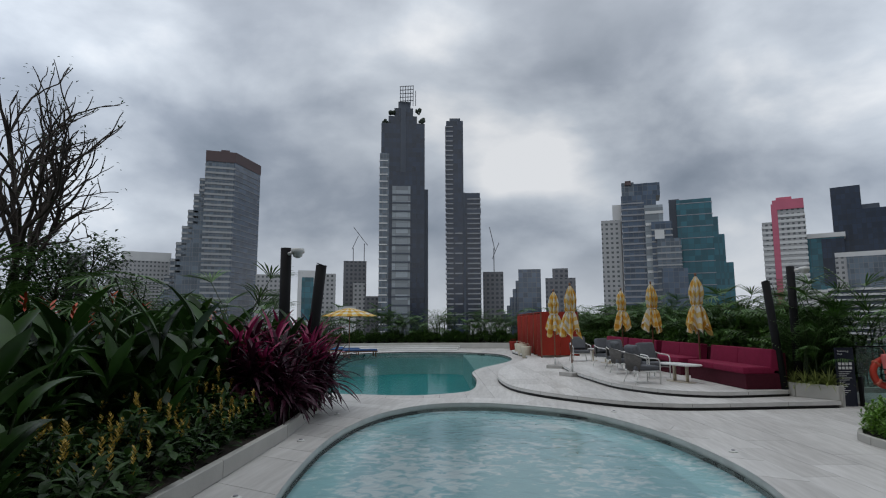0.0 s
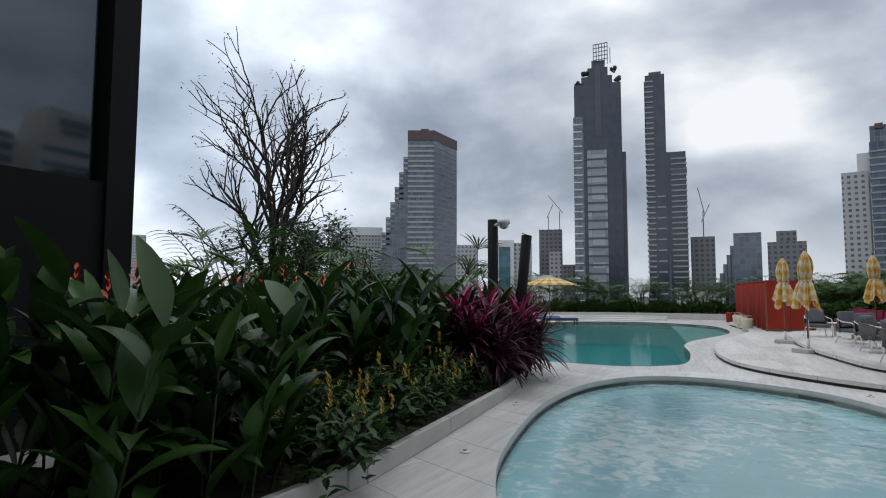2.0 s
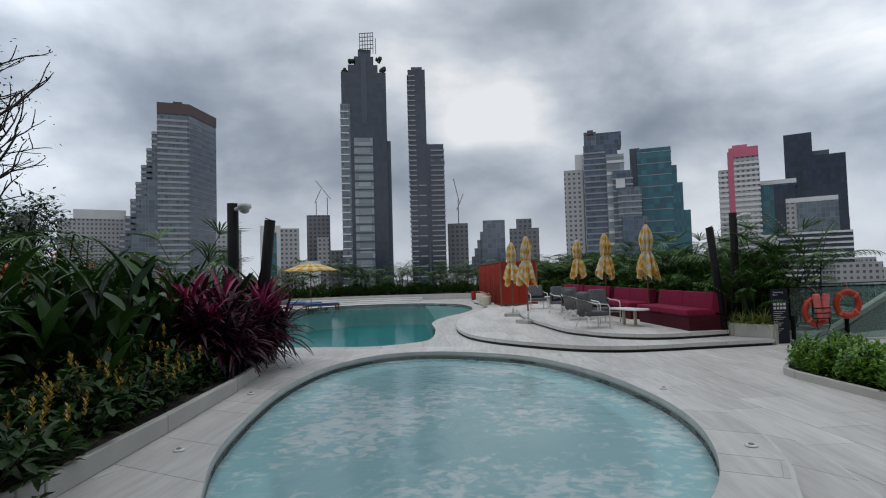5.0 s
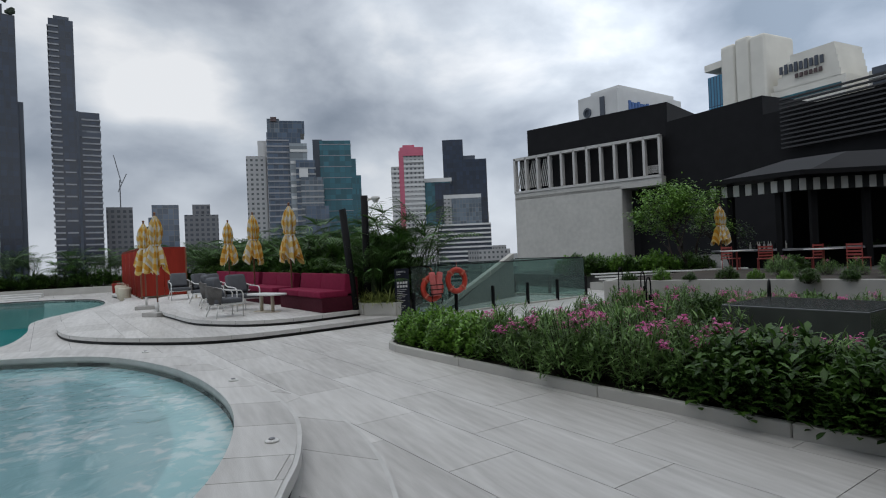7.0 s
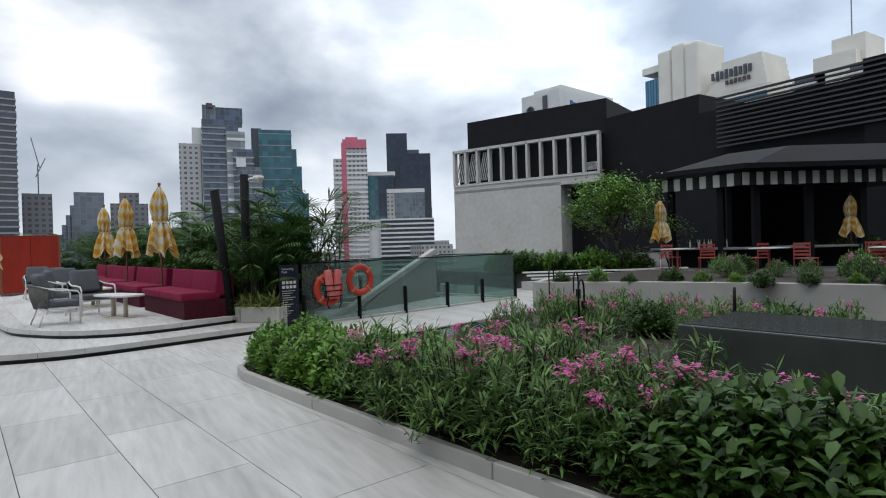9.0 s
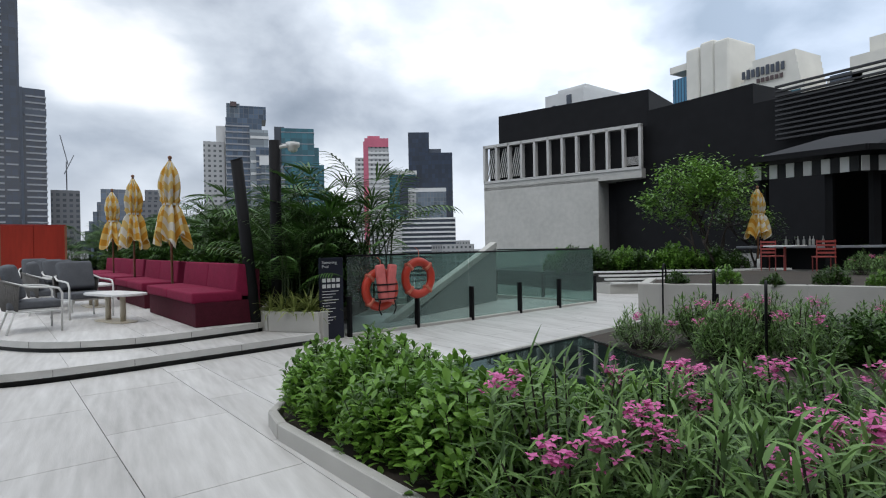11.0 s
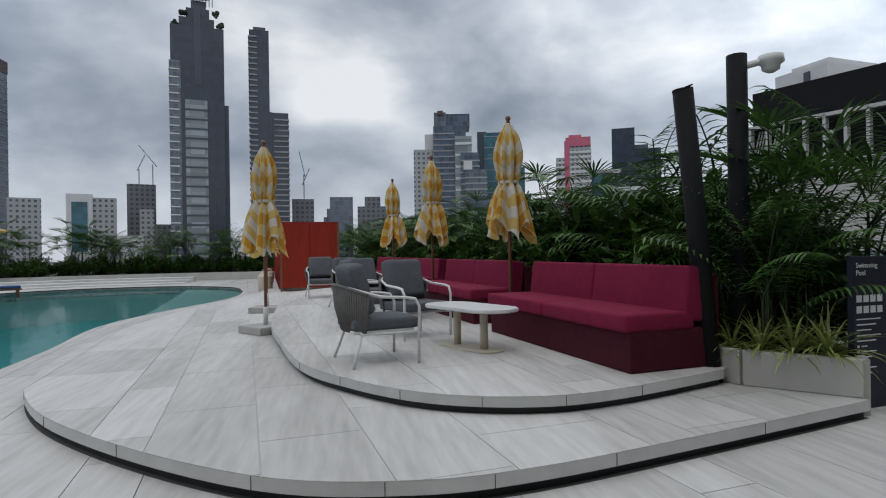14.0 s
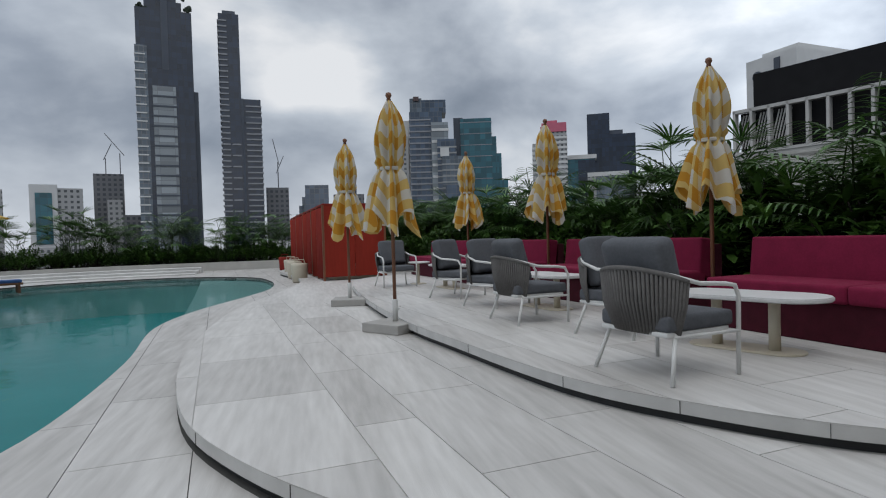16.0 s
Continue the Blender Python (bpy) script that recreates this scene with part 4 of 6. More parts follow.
sg = thing("pool_rules_sign", 6.15, 10.9, LOW, 8, "dark navy upright pool rules board with white print", "sign")
part("board", box(0.37, 0.05, 1.19, 0, 0, 0.595, 0.006), SIGNM, sg)
tx = part("lettering", text_mesh("Swimming\nPool", 0.058, INK), None, sg, "white lettering")
tx.matrix_basis = pose(-0.155, -0.027, 1.10, 90, 0, 0)
for r_ in range(2):
    for k in range(4):
        part("pictogram", box(0.055, 0.004, 0.055, -0.125 + k * 0.075, -0.027, 0.86 - r_ * 0.085, 0.0), INK, sg)
for k in range(12):
    w = 0.26 - 0.05 * (k * 7 % 3) - (0.1 if k > 4 else 0)
    part("text_line", box(w, 0.003, 0.009, -0.155 + w / 2 + (0.05 if k > 4 else 0), -0.0265, 0.70 - k * 0.042), INK, sg)
    if k > 4:
        part("bullet", box(0.02, 0.003, 0.02, -0.14, -0.0265, 0.70 - k * 0.042), INK, sg)

FENCEG = glass_mat("fence_glass", (0.74, 0.85, 0.82), 0.84)


def fence(name, pts, top, label, kerb=0.09):
    t = thing(name, pts[0][0], pts[0][1], 0, 0, label, "glass fence", "", "structure")
    o = Vector(pts[0])
    for i, (p, q) in enumerate(zip(pts, pts[1:])):
        a, b = Vector(p) - o, Vector(q) - o
        d = b - a
        ang = math.degrees(math.atan2(d.y, d.x))
        g = part("pane", box(d.length - 0.02, 0.016, top - kerb, d.length / 2, 0, kerb + (top - kerb) / 2), FENCEG, t, "clear greenish glass pane")
        g.visible_shadow = False
        r = part("handrail", box(d.length, 0.03, 0.025, d.length / 2, 0, top + 0.012, 0.006), BLACKMETAL, t)
        k = part("kerb", box(d.length, 0.16, kerb, d.length / 2, 0, kerb / 2, 0.01), CONC, t)
        s_ = part("clamp_post", box(0.045, 0.09, 0.62, 0, -0.06, kerb * 0.3 + 0.31, 0.008), BLACKMETAL, t)
        for z_ in (g, r, k, s_):
            z_.matrix_basis = pose(a.x, a.y, 0, 0, 0, ang)
    return t


fence("glass_balustrade", [(6.42, 10.98), (7.70, 11.25), (8.90, 11.46), (10.2, 11.75), (11.4, 11.98), (12.66, 12.2)], 1.24, "clear glass balustrade with short black clamp posts")
fence("glass_balustrade_return", [(12.66, 12.2), (12.35, 13.6), (12.05, 15.0)], 1.24, "clear glass balustrade with short black clamp posts")
fence("glass_balustrade_back", [(12.05, 15.0), (10.6, 14.7), (9.2, 14.4), (7.8, 14.1)], 1.2, "clear glass balustrade beyond the stairwell")
STAIRW = mat("grey_stair_wall", (0.20, 0.215, 0.205), 0.8, 0, 0.12, 2.0, 0.1, 30)
stw = thing("stair_flight", 7.25, 11.8, 0, math.degrees(math.atan2(2.17, 4.05)), "pale diagonal stair stringer and grey wall behind the glass", "stairs", "", "structure")
run, rise = 4.6, 1.5
b = bmesh.new()
tri = [[b.verts.new((x, y, z)) for x, z in ((0.25, -0.25), (run, -0.25), (run, rise - 0.1))] for y in (0.02, 0.12)]
b.faces.new(tri[0]); b.faces.new(tri[1][::-1])
for k in range(3):
    b.faces.new((tri[0][k], tri[1][k], tri[1][(k + 1) % 3], tri[0][(k + 1) % 3]))
bmesh.ops.recalc_face_normals(b, faces=b.faces)
part("wall", b, STAIRW, stw)
part("stringer", box(math.hypot(run, rise), 0.16, 0.13, run / 2, 0.07, rise / 2 - 0.12, 0.01, rot=Matrix.Rotation(-math.atan2(rise, run), 4, "Y")), CONC, stw)
part("landing_wall", box(6.4, 0.14, 0.5, 3.0, 2.0, -0.1, 0.01), CONC, stw)

RINGM = mat("orange_red_plastic", (0.45, 0.04, 0.02), 0.45, 0, 0.1, 6)
BAND = mat("faded_band", (0.48, 0.13, 0.08), 0.6, 0, 0.05, 6)


def life_ring(x, y, z, rz, lab):
    t = thing("life_ring", x, y, z, rz, lab, "life ring", "life rings")
    b = bmesh.new()
    R, r = 0.265, 0.07
    rings = []
    for i in range(40):
        a = 2 * math.pi * i / 40
        rings.append([b.verts.new(((R + r * math.cos(q)) * math.cos(a), 0.8 * r * math.sin(q), (R + r * math.cos(q)) * math.sin(a))) for q in [2 * math.pi * k / 12 for k in range(12)]])
    for i in range(40):
        for k in range(12):
            b.faces.new((rings[i][k], rings[(i + 1) % 40][k], rings[(i + 1) % 40][(k + 1) % 12], rings[i][(k + 1) % 12]))
    part("ring", b, RINGM, t, "", True)
    for q in range(4):
        a = radians(45 + 90 * q)
        bb = box(0.06, 0.125, 0.155, 0, 0, 0, 0.03, 3)
        p = part("band", bb, BAND, t)
        p.matrix_basis = pose(R * math.cos(a), 0, R * math.sin(a), 0, -math.degrees(a) + 90, 0)
    part("rope", tube([(0, -0.02, 0.33), (0.01, 0.0, 0.45), (0.0, 0.08, 0.50)], 0.006, 6), BAND, t)
    return t


life_ring(6.98, 11.02, 0.72, 10, "orange-red life ring hung on the glass")
life_ring(7.72, 11.15, 0.86, 10, "orange-red life ring hung on the glass")
JACK = mat("red_life_jacket", (0.62, 0.15, 0.14), 0.7, 0, 0.16, 10, 0.2, 80)
lj = thing("life_jacket", 7.03, 10.9, 0.46, 10, "red life jacket with black straps hung over a life ring", "life jacket")
for s in (-1, 1):
    part("panel", box(0.15, 0.09, 0.58, s * 0.085, 0, 0.36, 0.04, 3, rot=Matrix.Rotation(radians(7 * s), 4, "Y")), JACK, lj, "", True)
for k in range(3):
    part("strap", box(0.36, 0.11, 0.022, 0, 0, 0.12 + 0.11 * k, 0.004), BLACKMETAL, lj)
for s in (-1, 1):
    part("strap", tube([(s * 0.13, -0.03, 0.1), (s * 0.16, -0.03, -0.03), (s * 0.11, -0.03, -0.12)], 0.011, 6), BLACKMETAL, lj)

# ---- black poles with cameras ----
CAMW = mat("white_camera_shell", (0.6, 0.6, 0.58), 0.4, 0, 0.04, 6)


def poles(x, y, z, h1, h2, dx, dy, lean, label):
    t = thing("bollard_mast", x, y, z, 0, label, "mast", "black masts")
    part("pole", tube([(0, 0, -0.3), (0, 0, h1)], 0.085, 16), BLACKMETAL, t, "", True)
    a = part("bracket", tube([(0.06, -0.04, h1 - 0.10), (0.22, -0.10, h1 - 0.06)], 0.03, 8), CAMW, t)
    part("camera_housing", lathe([(0.03, h1 - 0.02), (0.10, h1 - 0.03), (0.105, h1 - 0.09), (0.075, h1 - 0.11), (0.07, h1 - 0.15), (0.03, h1 - 0.175)], 16, cx=0.24, cy=-0.12), CAMW, t, "white dome camera", True)
    s_ = thing("tilted_mast", x + dx, y + dy, z, 0, "leaning black cylindrical mast in the planting", "mast", "black masts")
    part("pole", tube([(0.12 * lean, 0, -0.3), (-0.35 * lean * 0.4, 0, h2)], 0.085, 16), BLACKMETAL, s_, "", True)
    part("end_cap", tube([(-0.35 * lean * 0.4, 0, h2), (-0.36 * lean * 0.4, 0, h2 + 0.01)], 0.088, 16), BLACKMETAL, s_)


poles(5.53, 11.54, 0.2, 2.8, 2.47, -0.42, -0.05, 1.0, "black mast with a white dome camera in the planting")
poles(-4.14, 6.46, 0.43, 2.53, 2.28, 0.34, 0.30, -1.0, "black mast with a white dome camera in the planting")

# ---- planters ----


def kerb_line(name, pts, z0, z1, w, label, material=CONC):
    t = thing(name, pts[0][0], pts[0][1], z0, 0, label, "planter kerb", "", "structure")
    o = Vector(pts[0])
    for p, q in zip(pts, pts[1:]):
        a, d = Vector(p) - o, Vector(q) - Vector(p)
        k = part("kerb_stone", box(d.length - 0.006, w, z1 - z0, d.length / 2, 0, (z1 - z0) / 2, 0.008, 1), material, t)
        k.matrix_basis = pose(a.x, a.y, 0, 0, 0, math.degrees(math.atan2(d.y, d.x)))
    return t


kerb_line("planter_kerb_near", [(5.75, 0.0), (5.42, 1.3), (5.05, 3.05), (4.66, 5.3), (4.40, 6.9), (4.42, 7.25), (4.62, 7.6), (4.95, 7.85), (5.6, 8.0), (6.6, 8.05)], 0, 0.16, 0.07, "pale stone kerb of the flower planter")
kerb_line("planter_kerb_tail", [(6.6, -3.2), (5.75, 0.0)], 0, 0.16, 0.07, "pale stone kerb of the flower planter")
pl_poly = ccw([(5.82, 0.0), (5.47, 1.3), (5.10, 3.05), (4.70, 5.3), (4.45, 6.9), (4.5, 7.25), (4.68, 7.55), (5.0, 7.8), (6.6, 8.0), (6.6, -3.0)])
tagged(slab("planter_soil", pl_poly, 0.003, 0.12, SOIL), "dark planter soil under the flowers", "soil", "", "structure")
MIRRORST = mat("polished_black_stone", (0.012, 0.014, 0.014), 0.06, 0, 0.2, 2, spec=0.6)
pond = ccw([(5.75, 7.92), (6.6, 8.0), (7.6, 8.22), (8.75, 8.5), (8.4, 7.4), (7.95, 5.75), (7.95, 3.25), (6.45, 3.25), (6.3, 5.0), (5.85, 6.8)])
tagged(slab("reflecting_pond_rim", offset(pond, 0.05), 0.003, 0.148, MIRRORST, None, [pond]), "polished black stone rim of the reflecting pond", "pond rim", "", "structure")
POND = water_mat("dark_pond_water", (0.010, 0.016, 0.014), False, 0.0, 1.2, 0.02, 0.03)
pd = new("water_pond", bm_mesh("water_pond", filled(offset(pond, 0.01), (), 0.135), POND))
tagged(pd, "still black reflecting pond behind the flower planter", "water", "", "structure")
GREYST = mat("grey_polished_stone", (0.055, 0.06, 0.055), 0.16, 0, 0.25, 3, 0.05, 40, spec=0.5)
wfeat = thing("stone_fountain_block", 7.72, 2.5, 0, 8, "dark grey polished stone fountain block among the flowers", "fountain")
part("block", box(1.1, 1.5, 0.82, 0, 0, 0.41, 0.012), GREYST, wfeat)
part("water_film", box(1.04, 1.44, 0.008, 0, 0, 0.826, 0.002), GREYST, wfeat)
kerb_line("planter_kerb_far", [(6.6, 8.08), (7.6, 8.32), (8.8, 8.6), (9.8, 8.85), (10.8, 9.1)], 0, 0.16, 0.07, "pale stone kerb along the pond and flowers")
tagged(slab("bed_soil_middle", ccw([(8.85, 8.5), (10.7, 9.0), (12.0, 7.4), (13.1, 5.5), (14.0, 3.0), (14.4, 0.0), (8.5, 0.0), (8.05, 3.2), (8.05, 5.75), (8.5, 7.4)]), 0.003, 0.12, SOIL), "dark soil of the flower bed beyond the pond", "soil", "", "structure")
kerb_line("planter_kerb_left", [(-3.0, -1.6), (-3.1, -0.2), (-3.0, 1.0), (-2.98, 1.2), (-3.1, 2.75), (-3.25, 4.5), (-3.6, 6.6), (-3.9, 7.6), (-4.6, 8.2)], COPE, COPE + 0.16, 0.07, "pale stone kerb of the left garden bed")
tagged(slab("bed_soil_left", ccw([(-3.05, -2), (-3.15, -0.2), (-3.06, 1.2), (-3.16, 2.75), (-3.31, 4.5), (-3.66, 6.6), (-3.95, 7.55), (-4.6, 8.1), (-9, 8.6), (-9, 1.5), (-4.9, 1.5), (-4.9, -2)]), COPE + 0.003, COPE + 0.12, SOIL), "dark garden bed soil", "soil", "", "structure")
kerb_line("planter_kerb_lounge", [(5.96, 13.6), (5.28, 11.55), (5.35, 11.3), (5.92, 10.72)], STEP_A, 0.47, 0.08, "pale concrete planter beside the sofas")
kerb_line("planter_kerb_lounge_side", [(5.92, 10.72), (6.3, 11.2), (6.3, 13.5)], 0, 0.47, 0.08, "pale concrete planter beside the sofas")
tagged(slab("bed_soil_lounge", ccw([(5.32, 11.6), (5.92, 10.8), (6.28, 11.25), (7.6, 13.0), (7.2, 37), (3.3, 37), (3.55, 24), (4.3, 19.4), (4.75, 16), (5.3, 12.5)]), STEP_A + 0.003, 0.40, SOIL), "dark bed soil behind the sofas", "soil", "", "structure")
kerb_line("planter_kerb_back", [(-15, 32.6), (-12, 35.2), (-8, 36.6), (-4.5, 37.0), (-1.0, 37.0), (3.5, 36.6)], 0, 0.42, 0.12, "pale concrete kerb behind the pool")
tagged(slab("bed_soil_back", ccw([(-15, 32.7), (-12, 35.3), (-8, 36.7), (-4.5, 37.1), (-1, 37.1), (3.5, 36.7), (3.5, 40), (-16, 40)]), 0.003, 0.36, SOIL), "dark bed soil behind the pool", "soil", "", "structure")
for k in range(3):
    kerb_line("pool_terrace_step", [(-16, 28.6 + 1.5 * k), (-12.6, 31.2 + 1.2 * k), (-8.6, 33.4 + 0.9 * k), (-4.5, 34.0 + 0.75 * k)], 0, 0.10 + 0.09 * k, 0.6, "low curved stone terrace beyond the pool", STONE_EDGE)
# raised beds and curved bench towards the bar
kerb_line("planter_wall_right", [(12.2, 10.2), (10.95, 9.35), (12.35, 7.5), (13.3, 5.6), (14.2, 3.0), (14.8, -2)], 0, 0.70, 0.16, "pale concrete wall of a raised bed")
tagged(slab("bed_soil_right", ccw([(12.2, 10.1), (11.0, 9.45), (12.45, 7.55), (13.4, 5.6), (14.3, 3.0), (14.9, -2), (18.5, -2), (18, 6), (16.5, 11.0), (15.5, 11.0)]), 0.003, 0.66, SOIL), "dark bed soil of the raised bed", "soil", "", "structure")
for k in range(4):
    pts = spline([(14.6, 13.5), (15.5, 13.0), (16.7, 12.5), (17.4, 11.7), (18.2, 11.5), (19.2, 10.9)], 5, False)
    bch = thing("curved_bench_slat", pts[0][0], pts[0][1] + 0.20 * k, 0.30 + 0.09 * k, 0, "white curved bench slat along the raised bed", "bench", "bench slats")
    b = bmesh.new()
    for (x0, y0), (x1, y1) in zip(pts, pts[1:]):
        d = Vector((x1 - x0, y1 - y0))
        box(d.length + 0.03, 0.16, 0.045, (x0 + x1) / 2 - pts[0][0], (y0 + y1) / 2 - pts[0][1], 0.02, bm=b, rot=Matrix.Rotation(math.atan2(d.y, d.x), 4, "Z"))
    part("slat", b, WMETAL, bch)
tagged(slab("bench_plinth", ccw([(14.55, 13.5), (15.5, 13.0), (16.7, 12.5), (17.4, 11.7), (18.2, 11.5), (19.2, 10.9), (19.4, 14.2), (14.6, 14.2)]), 0.003, 0.30, CONC), "concrete plinth under the curved bench", "plinth", "", "structure")
tagged(slab("floor_bar_terrace", ccw([(15, 14.6), (17.2, 11.6), (18, 6), (18.5, -8), (40, -8), (40, 30), (15, 20)]), 0.002, 0.5, GROUT), "raised terrace floor of the bar", "floor", "", "structure")
# hoops in the planting
for x, y, z, h in ((8.9, 6.1, 0.02, 0.95), (10.4, 7.7, 0.02, 0.95), (8.3, 3.4, 0.02, 1.0), (11.0, 9.0, 0.02, 1.0)):
    t = thing("path_light", x, y, z, 30, "black hooped garden light among flowers", "lamp", "hooped garden lights")
    part("hoop", tube([(0, 0, 0)] + [(0.16 - 0.16 * math.cos(radians(q)), 0, h - 0.16 + 0.16 * math.sin(radians(q))) for q in range(0, 181, 20)] + [(0.32, 0, h - 0.35)], 0.014, 8), BLACKMETAL, t, "", True)
    part("lamp_head", tube([(0.32, 0, h - 0.55), (0.32, 0, h - 0.33)], 0.045, 12), BLACKMETAL, t)
# drain caps on the coping
for x, y in ((1.70, 2.28), (1.70, 4.38), (-2.68, 2.24), (-3.0, 4.38), (-3.2, 6.3), (0.9, 7.0)):
    t = thing("deck_light", x, y, COPE, 0, "small round pale deck fitting in the coping", "deck fitting", "deck fittings")
    part("cap", lathe([(0.01, 0.0), (0.044, 0.0), (0.047, 0.006), (0.036, 0.013), (0.01, 0.018)], 18), WMETAL, t, "", True)
    part("centre", lathe([(0.004, 0.018), (0.022, 0.018), (0.018, 0.024), (0.004, 0.024)], 12), GREYF, t)

# ---- bar pavilion ----
VAL_B = mat("black_canvas", (0.015, 0.016, 0.016), 0.9, 0, 0.1, 5)
VAL_W = mat("white_canvas", (0.50, 0.50, 0.47), 0.9, 0, 0.06, 5)
bar = thing("bar_pavilion", 19.6, 13.3, 0.5, 0, "dark bar pavilion with striped valance and hipped roof", "pavilion")
eave = [Vector(p) for p in ((-0.1, 0.1), (0.4, -3.3), (12.3, -10.6), (14.4, 0.7))]
mid = sum(eave, Vector((0, 0))) / 4
rim_ = [(p.x, p.y, 3.15) for p in eave]
high = [(p.x + (mid.x - p.x) * 0.42, p.y + (mid.y - p.y) * 0.42, 4.0) for p in eave]
part("roof", mesh_from("roof", rim_ + high, [(3, 2, 1, 0), (4, 5, 6, 7)] + [(k, (k + 1) % 4, 4 + (k + 1) % 4, 4 + k) for k in range(4)], BLACKMETAL), None, bar)
for (p, q) in ((eave[0], eave[1]), (eave[1], eave[2])):
    d = (q - p).normalized()
    inn = Vector((-d.y, d.x))
    ang = math.degrees(math.atan2(d.y, d.x))
    n_ = int((q - p).length / 0.22)
    part("fascia", box((q - p).length + 0.1, 0.1, 0.16, (q - p).length / 2, 0, 3.2), BLACK, bar).matrix_basis = pose(p.x, p.y, 0, 0, 0, ang)
    for k in range(1, n_):
        c_ = p + d * (k * 0.22) + inn * 0.35
        part("valance_stripe", box(0.21, 0.03, 0.40, 0, 0, 2.84, 0.004, 1), VAL_W if k % 2 else VAL_B, bar).matrix_basis = pose(c_.x, c_.y, 0, 0, 0, ang)
    for k in range(max(2, int((q - p).length / 1.7))):
        c_ = p + d * (0.7 + k * 1.7) + inn * 0.7
        part("column", box(0.2, 0.2, 3.12, 0, 0, 1.56, 0.01), BLACK, bar).matrix_basis = pose(c_.x, c_.y, 0, 0, 0, ang)
    c_ = p + d * ((q - p).length / 2) + inn * 1.3
    part("counter", box((q - p).length - 0.8, 0.6, 0.62, 0, 0.2, 0.31), BLACK, bar).matrix_basis = pose(c_.x, c_.y, 0, 0, 0, ang)
    part("counter_top", box((q - p).length + 0.3, 1.0, 0.07, 0, -0.1, 0.66, 0.02), GREYF, bar).matrix_basis = pose(c_.x, c_.y, 0, 0, 0, ang)
part("back_wall", box(10, 0.2, 3.1, 8.5, -0.9, 1.55), BLACK, bar)
for i in range(14):
    r_ = random.Random(i)
    t = thing("bottle", 20.95 + i * 0.016 + r_.uniform(-0.15, 0.15), 12.6 - i * 0.10, 1.193, 0, "small bottle standing on the bar counter", "bottle", "bottles")
    part("body", lathe([(0.03, 0), (0.035, 0.02), (0.035, 0.16), (0.013, 0.21), (0.013, 0.28)], 8), VAL_W if i % 3 else BLACKMETAL, t)
RCH = mat("red_bar_chair", (0.30, 0.05, 0.04), 0.6, 0, 0.1, 8)
first = None
for i in range(9):
    if first is None:
        first = thing("bar_chair", 18.4, 11.5, 0.5, 0, "red slatted terrace chair at the bar", "chair", "red terrace chairs")
        part("seat", box(0.42, 0.42, 0.03, 0, 0, 0.45, 0.008), RCH, first)
        for k in range(4):
            part("slat", box(0.02, 0.40, 0.05, -0.2, 0, 0.55 + 0.09 * k), RCH, first)
        for sx in (-1, 1):
            for sy in (-1, 1):
                part("leg", tube([(sx * 0.19, sy * 0.19, 0), (sx * 0.19, sy * 0.19, 0.86 if sx < 0 else 0.45)], 0.013, 6), RCH, first)
    else:
        copy_thing(first, pose(18.4 - 0.2 * (i % 2), 11.5 - 1.35 * i, 0.5, 0, 0, 40 * (i % 3)))
for i in range(4):
    t = thing("terrace_table", 17.9, 10.9 - 2.7 * i, 0.5, 0, "small pale terrace table near the bar", "table", "terrace tables")
    part("tabletop", box(0.7, 0.7, 0.03, 0, 0, 0.72, 0.008), TOP, t)
    part("leg", tube([(0, 0, 0), (0, 0, 0.71)], 0.03, 8), RCH, t)
umbrella(18.6, 12.0, 0.5, 2.85, 6, True, where="by the bar terrace")
umbrella(23.7, 8.7, 0.5, 2.85, 7, True, where="by the bar terrace")
# open parasol beyond the left bed, and loungers
op = thing("open_parasol", -9.2, 26.5, 0.0, 0, "open yellow and white parasol beyond the garden bed", "parasol")
b = bmesh.new()
lay = b.verts.layers.float_vector.new("cloth")
rg = []
for j in range(7):
    ring = []
    for k in range(32):
        a = 2 * math.pi * k / 32
        R = 0.05 + 1.35 * j / 6
        v = b.verts.new((R * math.cos(a), R * math.sin(a), 2.55 - 0.42 * (j / 6) ** 1.3 - (0.03 if k % 4 == 2 else 0) * j / 6))
        v[lay] = (k / 32 * 16, j * 0.5, 0)
        ring.append(v)
    rg.append(ring)
for q, w in zip(rg, rg[1:]):
    for k in range(32):
        b.faces.new((q[k], w[k], w[(k + 1) % 32], q[(k + 1) % 32]))
part("canopy", b, CLOTH, op)
part("pole", tube([(0, 0, 0), (0, 0, 2.55)], 0.025, 8), WOOD, op)
for i in range(3):
    t = thing("sun_lounger", -9.0 - 1.3 * i, 27.8 + 1.2 * i, 0.0, 30, "blue and wooden sun lounger beyond the pool", "lounger", "sun loungers")
    part("frame", box(1.8, 0.6, 0.06, 0, 0, 0.28, 0.01), WOOD, t)
    part("mattress", box(1.75, 0.55, 0.09, 0, 0, 0.355, 0.03), SIGNBLUE, t)
    for sx in (-0.8, 0.8):
        for sy in (-0.25, 0.25):
            part("leg", box(0.06, 0.06, 0.26, sx, sy, 0.13), WOOD, t)

